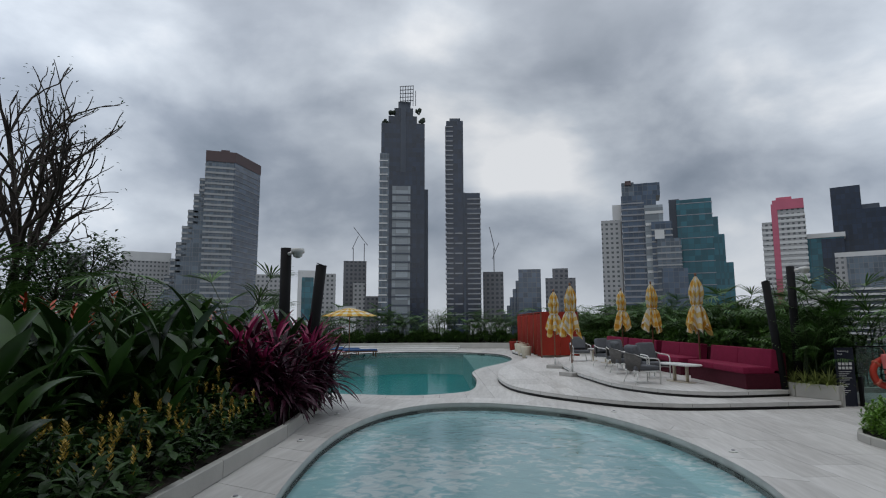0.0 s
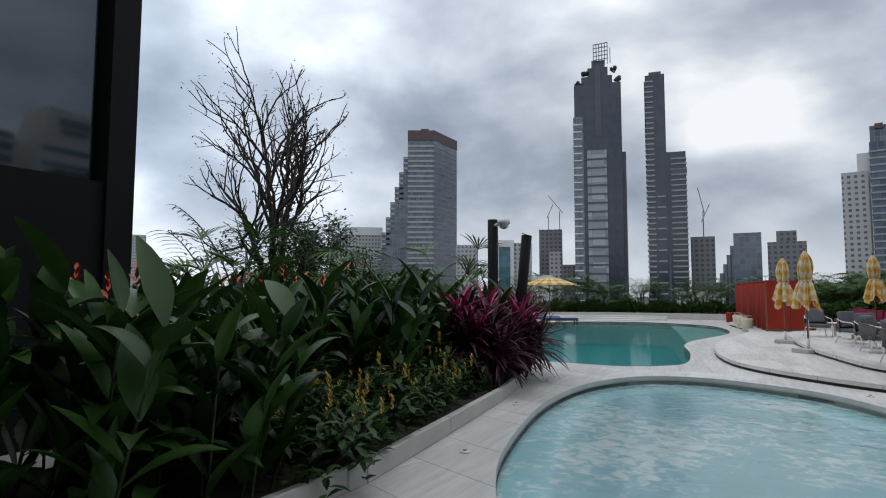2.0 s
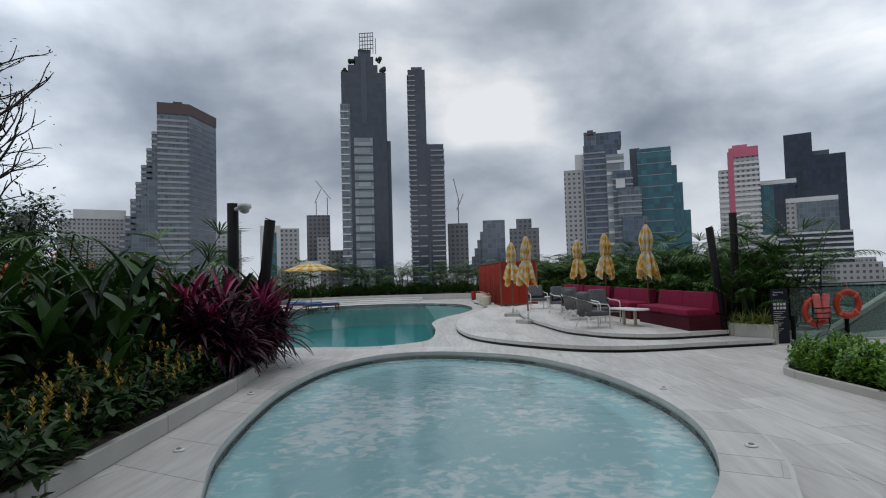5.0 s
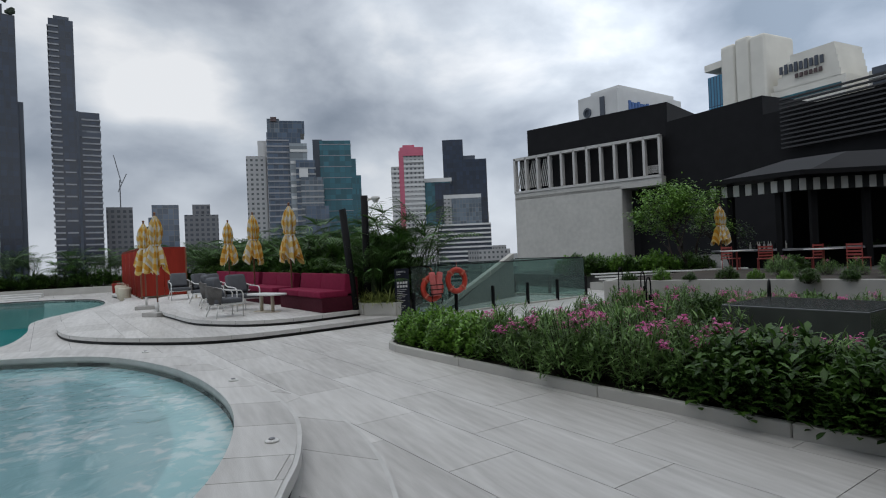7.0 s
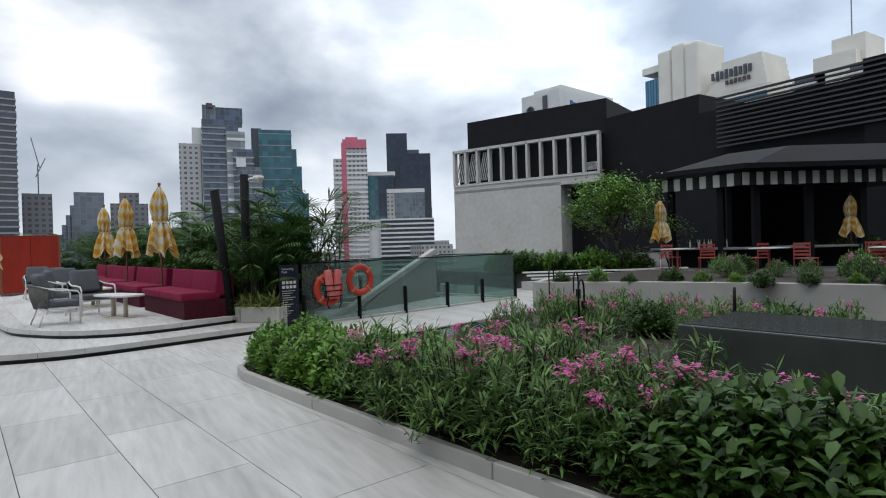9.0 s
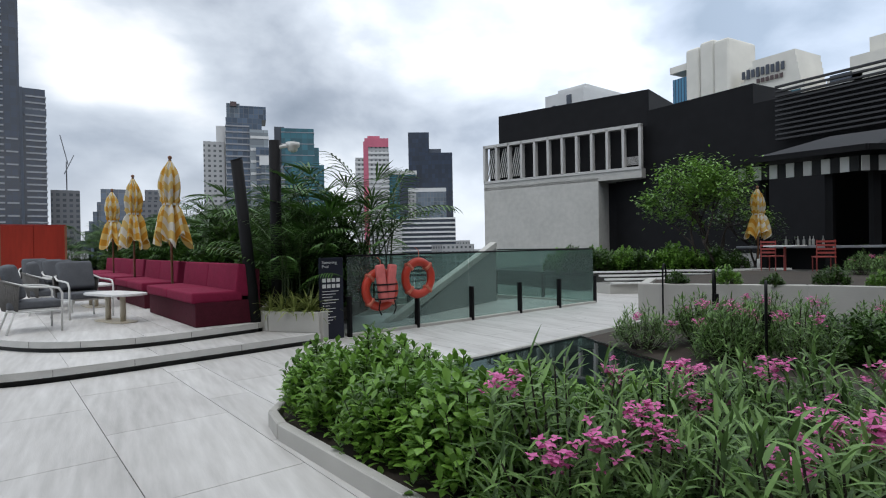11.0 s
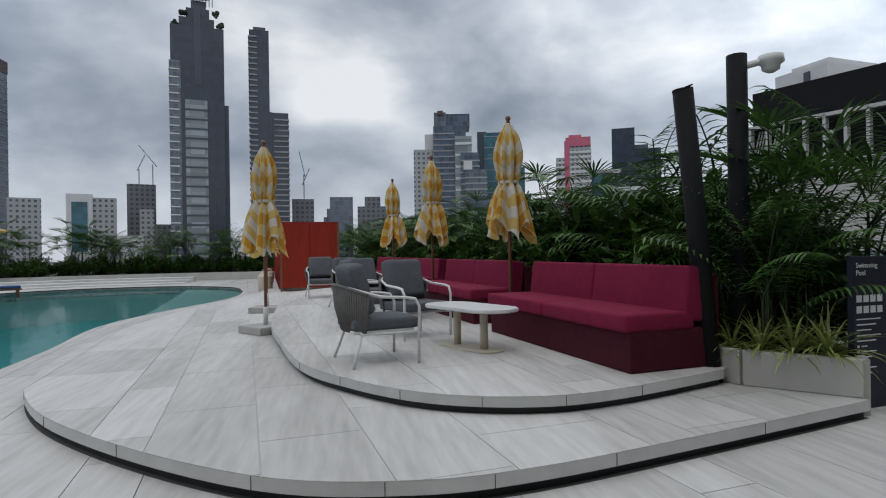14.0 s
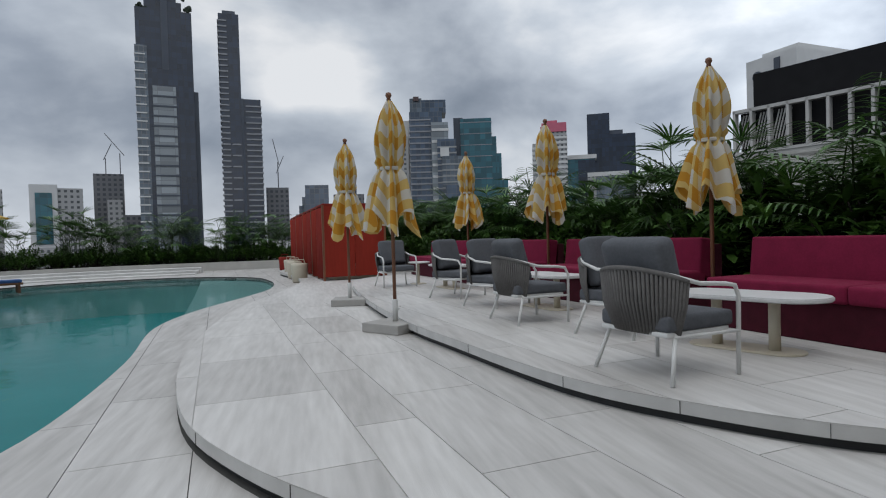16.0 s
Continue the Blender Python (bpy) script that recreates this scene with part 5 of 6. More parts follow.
# ---- plants ----
LEAF_DK = mat("dark_green_leaf", (0.009, 0.024, 0.007), 0.42, 0, 0.35, 8, island=1.2, col2=(0.034, 0.080, 0.016), trans=0.15, spec=0.25)
LEAF_GI = mat("ginger_leaf", (0.010, 0.030, 0.008), 0.36, 0, 0.35, 8, island=1.2, col2=(0.036, 0.086, 0.015), trans=0.12, spec=0.22)
LEAF_MD = mat("mid_green_leaf", (0.020, 0.055, 0.012), 0.45, 0, 0.35, 8, island=1.2, col2=(0.060, 0.125, 0.020), trans=0.18, spec=0.3)
LEAF_BR = mat("bright_green_leaf", (0.045, 0.12, 0.018), 0.4, 0, 0.3, 8, island=1.2, col2=(0.17, 0.32, 0.05), trans=0.25, spec=0.4)
LEAF_OL = mat("oleander_leaf", (0.028, 0.065, 0.020), 0.5, 0, 0.3, 8, island=1.2, col2=(0.17, 0.29, 0.085), trans=0.2, spec=0.3)
LEAF_PU = mat("purple_leaf", (0.012, 0.004, 0.008), 0.4, 0, 0.35, 8, island=1.2, col2=(0.055, 0.008, 0.024), trans=0.1, spec=0.25)
LEAF_MG = mat("magenta_leaf", (0.20, 0.012, 0.06), 0.4, 0, 0.3, 8, island=1.0, col2=(0.38, 0.03, 0.12), trans=0.2, spec=0.4)
LEAF_YG = mat("striped_yellow_green_leaf", (0.10, 0.15, 0.03), 0.5, 0, 0.3, 8, island=1.2, col2=(0.34, 0.38, 0.12), trans=0.2, spec=0.3)
LEAF_PALM = mat("palm_leaf", (0.012, 0.034, 0.009), 0.45, 0, 0.35, 8, island=1.2, col2=(0.075, 0.165, 0.032), trans=0.15, spec=0.3)
PETAL_PK = mat("pink_petal", (0.50, 0.06, 0.25), 0.6, 0, 0.2, 8, island=1.0, col2=(0.75, 0.22, 0.48), trans=0.25)
PETAL_YE = mat("yellow_bract", (0.34, 0.20, 0.025), 0.6, 0, 0.2, 8, island=0.8, col2=(0.55, 0.40, 0.08), trans=0.2)
PETAL_RD = mat("red_bract", (0.40, 0.035, 0.012), 0.5, 0, 0.2, 8, island=0.6, col2=(0.55, 0.10, 0.03))
BARK = mat("dark_bark", (0.030, 0.022, 0.017), 0.9, 0, 0.3, 14, 0.5, 60)
STEM = mat("green_stem", (0.03, 0.05, 0.015), 0.7, 0, 0.25, 10)


def leaf(V, F, base, d, length, width, droop, segs=4, cup=0.15, wide=0.45):
    """One leaf: a curved blade with a midrib, bending down towards its tip."""
    p, d = Vector(base), Vector(d).normalized()
    side = d.cross(Vector((0, 0, 1)))
    side = side.normalized() if side.length > 1e-3 else Vector((1, 0, 0))
    i0, st = len(V), length / segs
    for i in range(segs + 1):
        t = i / segs
        w = width * 0.5 * (math.sin(math.pi * min(1, t / (2 * wide)) ) if t < wide else math.cos((t - wide) / (1 - wide) * math.pi / 2) ** 0.8) if 0 < t < 1 else width * 0.04
        nrm = side.cross(d).normalized()
        V.append(p - side * w + nrm * w * cup); V.append(p - nrm * w * cup * 0.5); V.append(p + side * w + nrm * w * cup)
        d = (d + Vector((0, 0, -droop / segs))).normalized()
        p = p + d * st
    for i in range(segs):
        a = i0 + 3 * i
        F.append((a, a + 1, a + 4, a + 3)); F.append((a + 1, a + 2, a + 5, a + 4))


def dir_(az, el):
    return Vector((math.cos(az) * math.cos(el), math.sin(az) * math.cos(el), math.sin(el)))


def plant(name, label, category, group, parts_):
    t = thing(name, 0, 0, -50, 0, label, category, group)
    for pn, V, F, m in parts_:
        if F:
            tagged(part(pn, mesh_from(pn, V, F, m, True), None, t), kind="stuff")
    return t


def stems_bm(lines, r, m, t, name="stemwork"):
    b = bmesh.new()
    for l_ in lines:
        tube(l_, r, 5, b, r * 0.6)
    tagged(part(name, b, m, t), kind="stuff")


def ginger(seed, h=1.7, flowers=0):
    r = random.Random(seed); V, F, VR, FR, lines = [], [], [], [], []
    for s in range(13):
        az, lean = r.uniform(0, 6.28), r.uniform(0.03, 0.26)
        b0 = Vector((r.uniform(-0.35, 0.35), r.uniform(-0.35, 0.35), 0))
        hh = h * r.uniform(0.6, 1.0)
        tip = b0 + Vector((math.cos(az) * lean * hh, math.sin(az) * lean * hh, hh * 0.72))
        lines.append([b0, (b0 + tip) / 2 + Vector((0, 0, 0.05)), tip])
        for k in range(10):
            t = 0.12 + 0.88 * k / 9
            a2 = az + (k % 2) * 3.14 + r.uniform(-0.7, 0.7)
            leaf(V, F, b0.lerp(tip, t), dir_(a2, r.uniform(0.7, 1.45)), r.uniform(0.32, 0.58), r.uniform(0.13, 0.21), r.uniform(0.3, 1.5), 6, 0.25, 0.4)
    for f in range(flowers):
        p = Vector((r.uniform(-0.4, 0.4), r.uniform(-0.4, 0.4), h * r.uniform(0.6, 0.9)))
        lines.append([(p.x, p.y, 0.1), p])
        for k in range(6):
            leaf(VR, FR, p + Vector((0, 0, 0.03 * k)), dir_(k * 3.14 + r.uniform(-0.4, 0.4), 0.7), 0.14, 0.035, 0.2, 3)
    t = plant("broadleaf_plant", "tall dark green ginger clump with red bracts" if flowers else "tall dark green broad-leaved ginger clump", "plant", "broad-leaved clumps", [("foliage", V, F, LEAF_GI), ("blossom", VR, FR, PETAL_RD)])
    stems_bm(lines, 0.012, STEM, t)
    return t


def bush(seed, name, label, group, R, h, count, ll, lw, m, flower=None, fn=0, up=0.3, plume=False, narrow=False):
    """A mound of leaves set in rosettes on many twigs."""
    r = random.Random(seed); V, F, VP, FP, lines = [], [], [], [], []
    for s in range(count):
        a, q = r.uniform(0, 6.28), r.random() ** 0.5
        x, y = R * q * math.cos(a), R * q * math.sin(a)
        z = h * (1 - 0.45 * q * q) * r.uniform(0.45, 1.05)
        tip = Vector((x, y, z))
        if s % 2 == 0:
            lines.append([(x * 0.3, y * 0.3, 0), (x * 0.75, y * 0.75, z * 0.55), tip])
        nl = 9 if not narrow else 12
        for k in range(nl):
            leaf(V, F, tip - Vector((0, 0, 0.02 * k)), dir_(k * 2.4 + r.uniform(-0.4, 0.4), r.uniform(-0.15, 0.95) + up * (1 - k / nl)), ll * r.uniform(0.65, 1.15), lw * r.uniform(0.8, 1.15), r.uniform(0.2, 0.9), 3, 0.2, 0.6 if not narrow else 0.4)
        if flower and s < fn:
            top = Vector((x, y, z + 0.03 if not plume else max(z, h * 0.6) + r.uniform(-0.08, 0.10)))
            if not plume:
                top.z = h * (0.92 - 0.35 * q * q) + r.uniform(-0.12, 0.12)
            if plume:
                for k in range(14):
                    leaf(VP, FP, top + Vector((0, 0, 0.008 * k)), dir_(k * 2.4, 0.9), 0.035, 0.018, 0.1, 2)
            else:
                for c_ in range(22):
                    ctr = top + Vector((r.gauss(0, 0.045), r.gauss(0, 0.045), r.gauss(0.03, 0.035)))
                    for k in range(5):
                        leaf(VP, FP, ctr, dir_(k * 1.257 + c_, r.uniform(-0.2, 0.9)), 0.034, 0.028, 0.4, 2, 0.2, 0.6)
    t = plant(name, label, "shrub", group, [("foliage", V, F, m), ("blossom", VP, FP, flower)])
    stems_bm(lines, 0.007, BARK, t)
    return t


def strap(seed, name, label, group, h, n, ll, lw, m, m2=None, droop=1.2):
    r = random.Random(seed); V, F, V2, F2, lines = [], [], [], [], []
    heads = 5 if m2 else 1
    for q in range(heads):
        c = Vector((r.uniform(-0.22, 0.22), r.uniform(-0.22, 0.22), 0)) if heads > 1 else Vector((0, 0, 0))
        hh = h * r.uniform(0.45, 1.0)
        lines.append([c, c + Vector((0, 0, hh + 0.03))])
        for k in range(n):
            t = k / n
            el = 1.35 - 1.5 * (1 - t) if m2 else r.uniform(0.5, 1.4)
            tgt = (V2, F2) if m2 and t > 0.78 and q < 2 else (V, F)
            leaf(*tgt, c + Vector((0, 0, hh * (0.5 + 0.5 * t))), dir_(k * 2.4 + r.uniform(-0.3, 0.3), el), ll * r.uniform(0.7, 1.1), lw, droop * r.uniform(0.6, 1.2), 5, 0.3, 0.35)
    t = plant(name, label, "plant", group, [("foliage", V, F, m), ("young_foliage", V2, F2, m2)])
    stems_bm(lines, 0.012, STEM, t)
    return t


def palm(seed, h, fronds=13, fan=False, fl=1.0, m=None):
    r = random.Random(seed); V, F, lines = [], [], []
    for s in range(fronds):
        az = r.uniform(0, 6.28)
        b0 = Vector((r.uniform(-0.25, 0.25), r.uniform(-0.25, 0.25), 0))
        if fan:
            z = h * r.uniform(0.35, 0.95)
            tip = b0 + Vector((math.cos(az) * 0.45, math.sin(az) * 0.45, z))
            lines.append([b0, b0 + Vector((0, 0, z * 0.6)), tip])
            ax = dir_(az, r.uniform(-0.1, 0.7))
            for k in range(15):
                aa = (k - 7) / 7 * 1.7
                d = Matrix.Rotation(aa, 3, Vector((-math.sin(az) * 0.2, math.cos(az) * 0.2, 1)).normalized()) @ ax
                leaf(V, F, tip, d, fl * 0.42 * r.uniform(0.85, 1.1), 0.035, 0.5, 3, 0.3, 0.6)
        else:
            p, d = b0 + Vector((0, 0, h * r.uniform(0.15, 0.5))), dir_(az, r.uniform(0.85, 1.4))
            L_ = fl * h * r.uniform(0.45, 0.62)
            pts = [b0, p]
            nseg = 16
            for k in range(nseg):
                d = (d + Vector((0, 0, -1.25 / nseg))).normalized()
                p = p + d * (L_ / nseg)
                pts.append(p.copy())
                sd = d.cross(Vector((0, 0, 1))).normalized()
                for sg_ in (-1, 1):
                    leaf(V, F, p, sd * sg_ + d * 0.75 + Vector((0, 0, 0.25)), fl * 0.36 * (1.05 - 0.6 * abs(k / nseg - 0.4)), 0.030, 0.9, 3, 0.3, 0.4)
            lines.append(pts)
    t = plant("fan_palm" if fan else "areca_palm", "dark green fan palm clump in the planting" if fan else "dark green feathery palm clump in the planting", "palm", "palms in the planting", [("frond_mass", V, F, m or LEAF_PALM)])
    stems_bm(lines, 0.011, STEM, t)
    return t


def scatter(protos, spots, rnd, smin=0.85, smax=1.15):
    for x, y, z in spots:
        o = copy_thing(rnd.choice(protos), pose(x, y, z, 0, 0, rnd.uniform(0, 360)))
        s = rnd.uniform(smin, smax)
        o.scale = (s, s, s)


R1 = random.Random(11)
ging = [ginger(1, 1.75), ginger(2, 1.95, 3), ginger(3, 1.6, 2), ginger(4, 1.85)]
plume = [bush(s, "golden_plume_shrub", "low shrub with yellow plume flowers along the kerb", "yellow plume shrubs", 0.42, 0.52, 46, 0.13, 0.05, LEAF_DK, PETAL_YE, 11, 0.2, True) for s in (21, 22)]
cord = [strap(s, "cordyline", "purple and magenta cordyline in the bed", "cordylines", 0.95, 34, 0.55, 0.06, LEAF_PU, LEAF_MG) for s in (31, 32, 33)]
clusia = [bush(s, "clipped_hedge_shrub", "dense shrub of glossy bright green leaves", "bright hedge shrubs", 0.48, 0.80, 130, 0.115, 0.062, LEAF_BR, up=0.5) for s in (41, 42)]
olea = [bush(s, "oleander", "oleander shrub with narrow leaves and pink flowers", "oleanders", 0.50, 0.85, 95, 0.15, 0.022, LEAF_OL, PETAL_PK, 1 + s % 2, 0.5, False, True) for s in (51, 52, 53)]
broad = [bush(s, "lobed_leaf_shrub", "dense mid-green leafy shrub in the planter", "leafy shrubs", 0.48, 0.75, 130, 0.125, 0.056, LEAF_MD, up=0.3) for s in (61, 62)]
spider = [strap(s, "spider_plant", "tuft of yellow-green striped strap leaves", "spider plants", 0.10, 44, 0.48, 0.022, LEAF_YG, None, 1.5) for s in (71, 72)]
palmA = [palm(s, 2.2) for s in (81, 82, 83)]
palmF = [palm(s, 1.9, 14, True, 1.1) for s in (91, 92)]

# left bed: gingers behind, plumes and cordylines in front
spots = []
for i in range(9):
    for j in range(5):
        x, y = -4.1 - 0.85 * j + R1.uniform(-0.25, 0.25), 0.2 + 0.85 * i + R1.uniform(-0.25, 0.25)
        if not (y < 1.9 and x < -4.6):
            spots.append((x - (0.25 if y > 5 else 0), y, 0.52))
scatter(ging, spots, R1, 0.8, 1.05)
scatter(ging, [(-3.75, -0.6, 0.5), (-4.3, -1.2, 0.5), (-3.5, 0.3, 0.5), (-4.9, 1.0, 0.5), (-4.6, 0.3, 0.5), (-4.2, 1.2, 0.5)], R1, 0.85, 1.05)
scatter(plume, [(-3.28 - 0.045 * k - 0.4 * (k % 2), 0.9 + 0.27 * k, 0.53) for k in range(17)], R1, 0.9, 1.25)
scatter(cord, [(-3.55, 5.1, 0.53), (-3.62, 4.6, 0.53), (-4.0, 4.9, 0.53), (-3.5, 5.8, 0.53), (-3.62, 6.5, 0.53), (-3.8, 5.6, 0.53), (-3.7, 6.2, 0.53), (-4.1, 6.0, 0.53), (-4.0, 6.8, 0.53), (-4.3, 7.2, 0.53), (-4.6, 6.6, 0.53)], R1, 0.85, 1.15)
scatter(palmA + palmF, [(-6.5 + R1.uniform(-1.5, 1.5), 5.5 + R1.uniform(-2.5, 2.6), 0.5) for k in range(9)], R1, 0.95, 1.2)
# flower planter
for k in range(27):
    y = 7.35 - 0.29 * k
    x0 = 4.78 + max(0, 6.9 - y) * 0.165
    for j in range(3):
        x = x0 + 0.55 * j + R1.uniform(-0.08, 0.08)
        if x > 6.4:
            continue
        kind = clusia if y > 5.0 else (olea if y > 2.4 or (j and y > 1.2) else broad)
        if j < 2 or kind is olea:
            scatter(kind, [(x, y + R1.uniform(-0.1, 0.1), 0.10)], R1, 0.72 if kind is not clusia else 0.60, 1.0 if kind is not clusia else 0.74)
scatter(broad, [(5.9 + 0.5 * (k % 2), -0.2 - 0.45 * k, 0.10) for k in range(6)], R1)
scatter(olea + broad, [(9.3 + R1.uniform(-0.6, 1.2), 0.6 + 0.31 * k + R1.uniform(-0.3, 0.2), 0.08) for k in range(24)], R1, 0.62, 0.85)
scatter(olea + broad, [(10.1 + R1.uniform(-0.6, 1.4), 0.4 + 0.36 * k, 0.08) for k in range(21)], R1, 0.55, 0.78)
scatter(broad + clusia, [(11.3 + 0.45 * k * 0.62 + R1.uniform(0, 0.6), 9.0 - 0.55 * k, 0.62) for k in range(16)], R1, 0.3, 0.5)
scatter(olea + broad, [(14.6 + R1.uniform(0, 2.5), 8.5 - 0.6 * k, 0.62) for k in range(14)], R1, 0.5, 0.8)
# planting behind the sofas
spots = []
for k in range(34):
    y = 11.9 + 0.74 * k
    x = 6.15 - 0.125 * (y - 11.9)
    spots.append((x + R1.uniform(0.0, 0.6), y + R1.uniform(-0.2, 0.2), 0.38))
    spots.append((x + 0.9 + R1.uniform(-0.2, 0.3), y, 0.38))
scatter(palmA + palmF + palmF, spots, R1, 0.9, 1.3)
scatter(broad, [(6.1 - 0.125 * (0.6 * k) + R1.uniform(0, 0.6), 12.2 + 0.6 * k, 0.38) for k in range(40)], R1, 1.1, 1.6)
scatter(broad, [(6.7 - 0.125 * (0.7 * k) + R1.uniform(-0.3, 0.5), 12.4 + 0.7 * k, 0.38) for k in range(32)], R1, 1.7, 2.3)
scatter(palmA, [(5.85, 11.75, 0.38), (6.05, 12.0, 0.38), (6.2, 12.5, 0.38), (5.75, 12.1, 0.38), (6.4, 12.8, 0.38), (5.95, 11.4, 0.38), (6.1, 11.7, 0.38), (6.3, 12.2, 0.38), (6.1, 12.6, 0.38), (5.7, 11.45, 0.38), (6.2, 12.9, 0.38), (5.65, 11.7, 0.38), (6.5, 12.5, 0.38)], R1, 0.68, 0.86)
scatter(spider, [(5.42, 11.52, 0.40), (5.52, 11.28, 0.40), (5.68, 11.12, 0.40), (5.84, 10.95, 0.40), (5.6, 11.45, 0.40), (5.95, 11.15, 0.4)], R1, 0.8, 1.05)
# hedge beyond the pool
scatter(palmA + palmF + broad, [(-14.5 + 0.42 * k, 38.0 + R1.uniform(-0.5, 1.3) - (2.2 if k < 8 else 0), 0.34) for k in range(44)], R1, 1.0, 1.45)
scatter(broad, [(-14.3 + 0.62 * k, 37.6 + R1.uniform(-0.1, 0.3) - (2.4 if k < 4 else 0), 0.34) for k in range(29)], R1, 0.9, 1.4)
scatter(palmA + palmF, [(-15 + R1.uniform(-0.8, 0.8), 12 + 1.5 * k, 0.0) for k in range(12)], R1, 0.9, 1.2)
# shrubs under the bar tree
scatter(broad + clusia, [(15.0 + 0.42 * (k % 9) + R1.uniform(-0.2, 0.2), 15.0 - 0.3 * (k % 9) + 0.5 * (k // 9), 0.45) for k in range(22)], R1, 0.8, 1.15)
scatter(broad, [(24.5, 12.0 - 0.9 * k, 0.5) for k in range(12)], R1, 1.0, 1.4)
for o in ging + plume + cord + clusia + olea + broad + spider + palmA + palmF:
    for c_ in list(o.children_recursive):
        bpy.data.objects.remove(c_)
    bpy.data.objects.remove(o)


def branch(lines, tips, p, d, length, r, depth, rnd, spread=0.55, low=0):
    q = [p.copy()]
    for k in range(4):
        d = (d + Vector((rnd.gauss(0, 0.13), rnd.gauss(0, 0.13), rnd.gauss(0.03, 0.08)))).normalized()
        p = p + d * length / 4
        q.append(p.copy())
    lines.append((q, r, r * 0.65))
    if depth == 0:
        tips.append((p, d)); return
    for k in range(rnd.choice((2, 3, 3)) + (low if depth > 2 else 0)):
        dd = (d + Vector((rnd.gauss(0, spread), rnd.gauss(0, spread), rnd.gauss(0.1, spread * 0.7)))).normalized()
        branch(lines, tips, q[-1] if k < 2 else q[2 if k < 3 else 3], dd, length * rnd.uniform(0.6, 0.82), r * 0.64, depth - 1, rnd, spread, low)


def tree(name, label, x, y, z, trunks, length, r, depth, seed, leaves, m, ll, spread=0.55, lean=0.15, low=0):
    rnd = random.Random(seed); lines, tips = [], []
    for k in range(trunks):
        branch(lines, tips, Vector((rnd.uniform(-0.2, 0.2) * (k > 0), rnd.uniform(-0.2, 0.2) * (k > 0), -0.1)), Vector((rnd.gauss(0, lean), rnd.gauss(0, lean), 1)).normalized(), length, r, depth, rnd, spread, low)
    t = thing(name, x, y, z, 0, label, "tree")
    b = bmesh.new()
    for q, a, c_ in lines:
        tube(q, a, 6 if a > 0.02 else 4, b, c_)
    part("trunk", b, BARK, t)
    V, F = [], []
    for p, d in tips:
        for k in range(leaves):
            leaf(V, F, p + Vector((rnd.gauss(0, ll), rnd.gauss(0, ll), rnd.gauss(0, ll))), dir_(rnd.uniform(0, 6.28), rnd.uniform(-0.4, 1)), ll * rnd.uniform(0.7, 1.2), ll * 0.45, 0.6, 2, 0.2, 0.5)
    if F:
        part("crown", mesh_from("crown", V, F, m, True), None, t)
    return t


tree("bare_tree", "nearly bare dark tree with sparse tips above the bed", -8.55, 6.45, 0.5, 1, 1.9, 0.09, 5, 283, 2, LEAF_DK, 0.07, 0.46, 0.06, 1)
tree("leafy_tree", "small leafy tree under the bare branches", -8.15, 6.7, 0.5, 4, 1.1, 0.035, 4, 18, 20, LEAF_DK, 0.12, 0.42, 0.14)
tree("bar_tree", "small spreading tree with bright green leaves by the bar", 17.9, 12.6, 0.3, 4, 1.2, 0.05, 4, 9, 34, LEAF_BR, 0.15, 0.5, 0.45)
tree("bar_tree_small", "slim leafy tree beside the bar counter", 21.5, 13.9, 0.5, 2, 0.9, 0.04, 4, 10, 9, LEAF_MD, 0.12, 0.7, 0.2)

# ---- paving slabs ----


def courses(widths, u0, u1):
    """Slab courses that cross u0 to u1: number, start and end."""
    period = sum(widths)
    n = math.floor((u0 - 3.78) / period)
    u, row = 3.78 + n * period, n * len(widths)
    while u < u1:
        w = widths[row % len(widths)]
        if u + w > u0:
            yield row, u, u + w
        u, row = u + w, row + 1


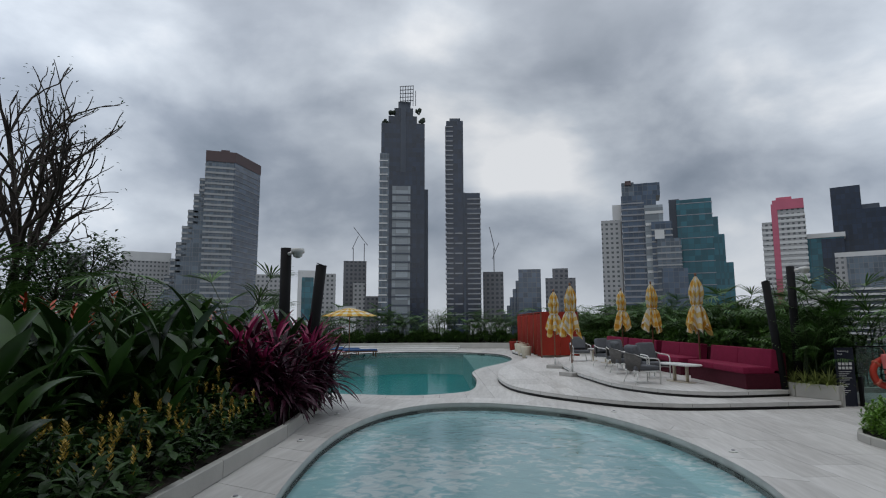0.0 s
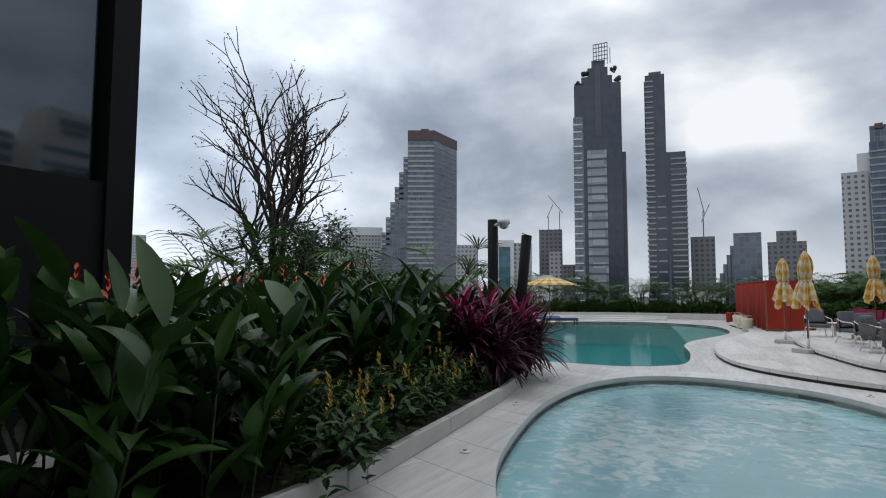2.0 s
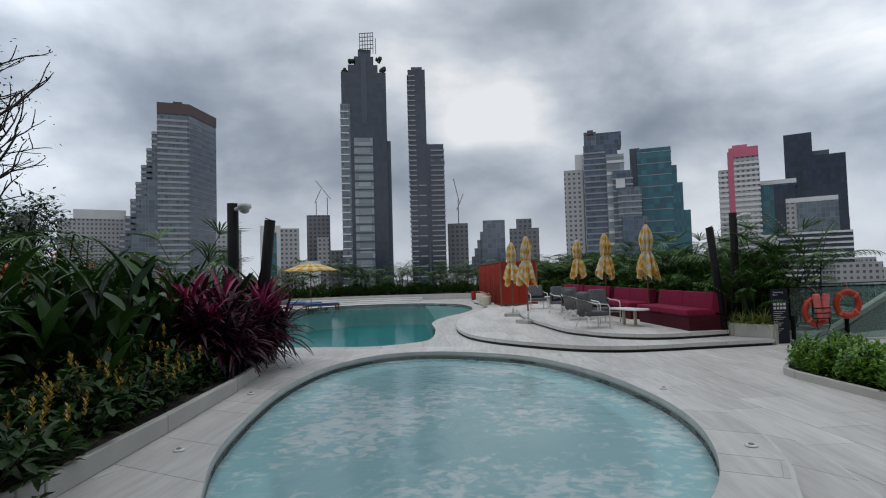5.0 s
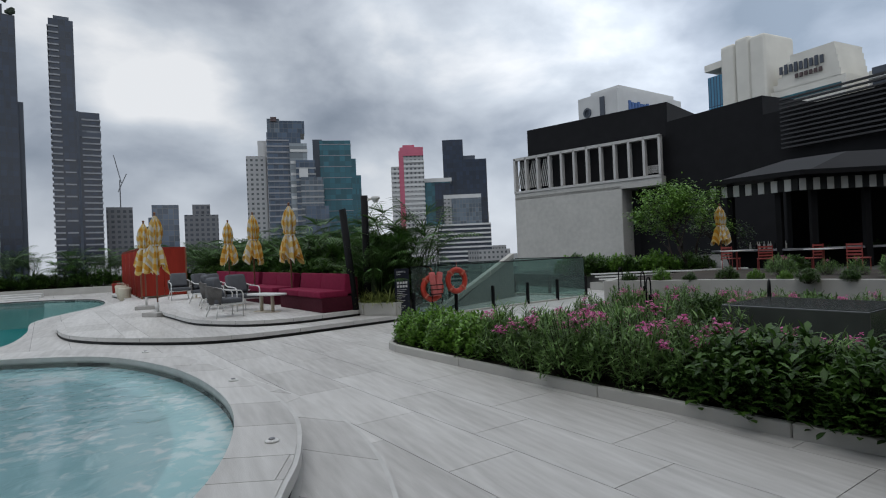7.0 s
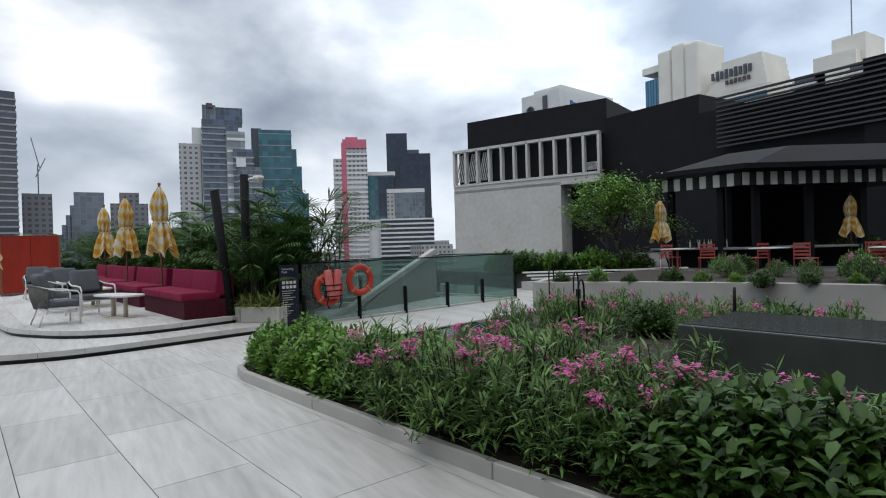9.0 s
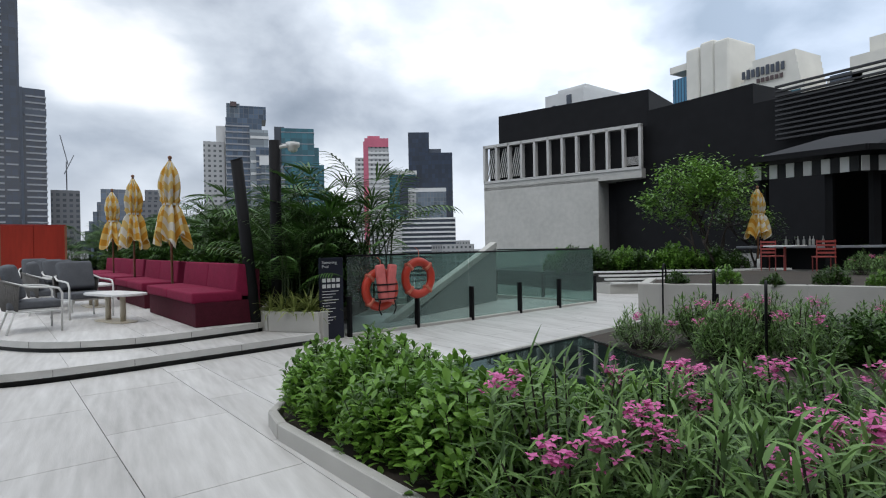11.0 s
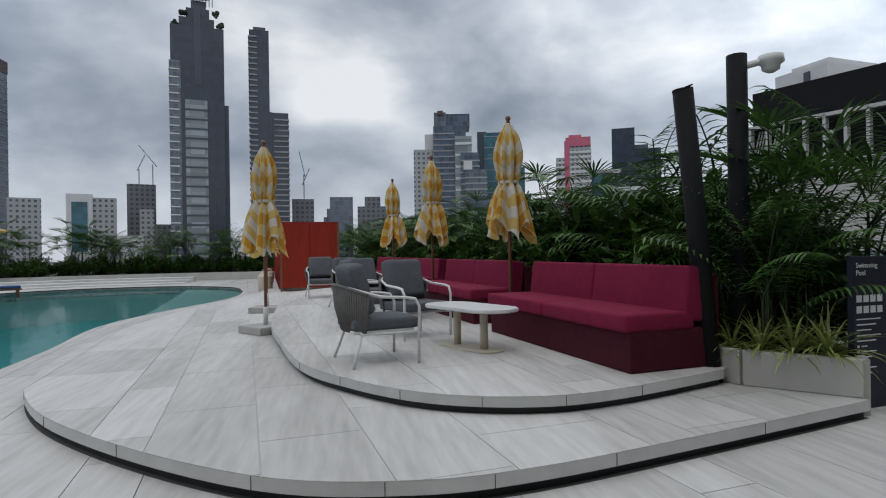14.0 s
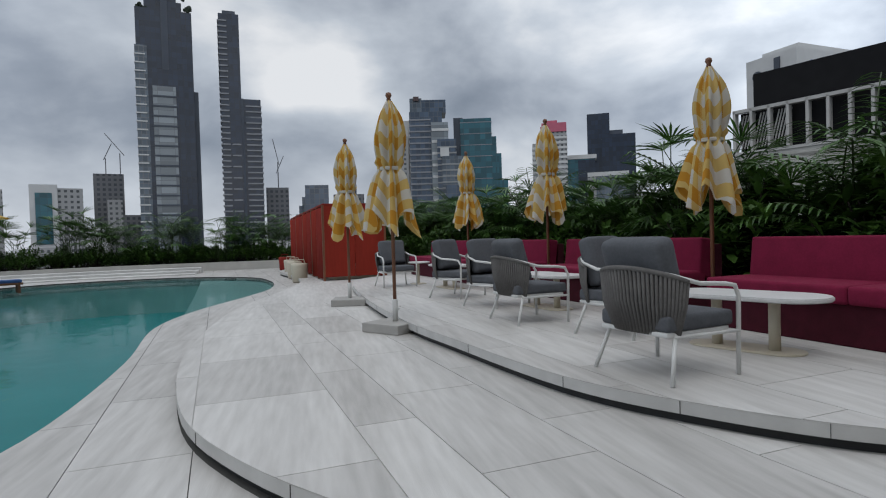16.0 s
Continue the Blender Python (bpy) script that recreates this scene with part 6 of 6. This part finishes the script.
for parent, outline, holes, z, turn, lx, ly, near in TILES:
    bm = filled(outline, holes, 0)
    c, s = math.cos(radians(turn)), math.sin(radians(turn))
    tris = [[(v.co.x * c + v.co.y * s, -v.co.x * s + v.co.y * c) for v in f.verts] for f in bm.faces]
    bm.free()
    cells, gap = {}, 0.003
    # rows run along local y; each row is shifted against the next
    for tri in tris:
        u0, u1 = min(p[0] for p in tri), max(p[0] for p in tri)
        for row, r0, r1 in courses(ly, u0, u1):
            a = clip(clip(tri, 0, r0 + gap, False), 0, r1 - gap, True)
            if len(a) < 3:
                continue
            sh = ((row * 0.37 + 0.53) % 1.0) * lx
            v0, v1 = min(p[1] for p in a), max(p[1] for p in a)
            for col in range(math.floor((v0 - sh) / lx), math.floor((v1 - sh) / lx) + 1):
                b = clip(clip(a, 1, sh + col * lx + gap, False), 1, sh + (col + 1) * lx - gap, True)
                if len(b) >= 3:
                    cells.setdefault((row, col), []).append(b)
    far, count = [], 0
    for key, polys in cells.items():
        cu = sum(p[0] for q in polys for p in q) / sum(len(q) for q in polys)
        cv = sum(p[1] for q in polys for p in q) / sum(len(q) for q in polys)
        x, y = cu * c - cv * s, cu * s + cv * c
        if near[0] < x < near[1] and near[2] < y < near[3] and count < 300:
            b = bmesh.new()
            for q in polys:
                try:
                    b.faces.new([b.verts.new((u * c - v * s, u * s + v * c, z)) for u, v in q])
                except ValueError:
                    pass
            bmesh.ops.remove_doubles(b, verts=b.verts, dist=0.0005)
            rim = [e_ for e_ in b.edges if e_.is_boundary]
            r = bmesh.ops.extrude_edge_only(b, edges=rim)
            for v in r["geom"]:
                if isinstance(v, bmesh.types.BMVert):
                    v.co.z -= 0.005
            for f in b.faces:
                if abs(f.normal.z) > 0.5 and f.normal.z < 0:
                    f.normal_flip()
            part("stone_slab", b, STONE, parent)
            count += 1
        else:
            far += [[(u * c - v * s, u * s + v * c, z) for u, v in q] for q in polys]
    if far:
        vs, fs = [], []
        for q in far:
            fs.append(list(range(len(vs), len(vs) + len(q)))); vs += q
        o = new("stone_slabs", mesh_from("stone_slabs", vs, fs, STONE))
        o.parent = parent
        tagged(o, kind="stuff")
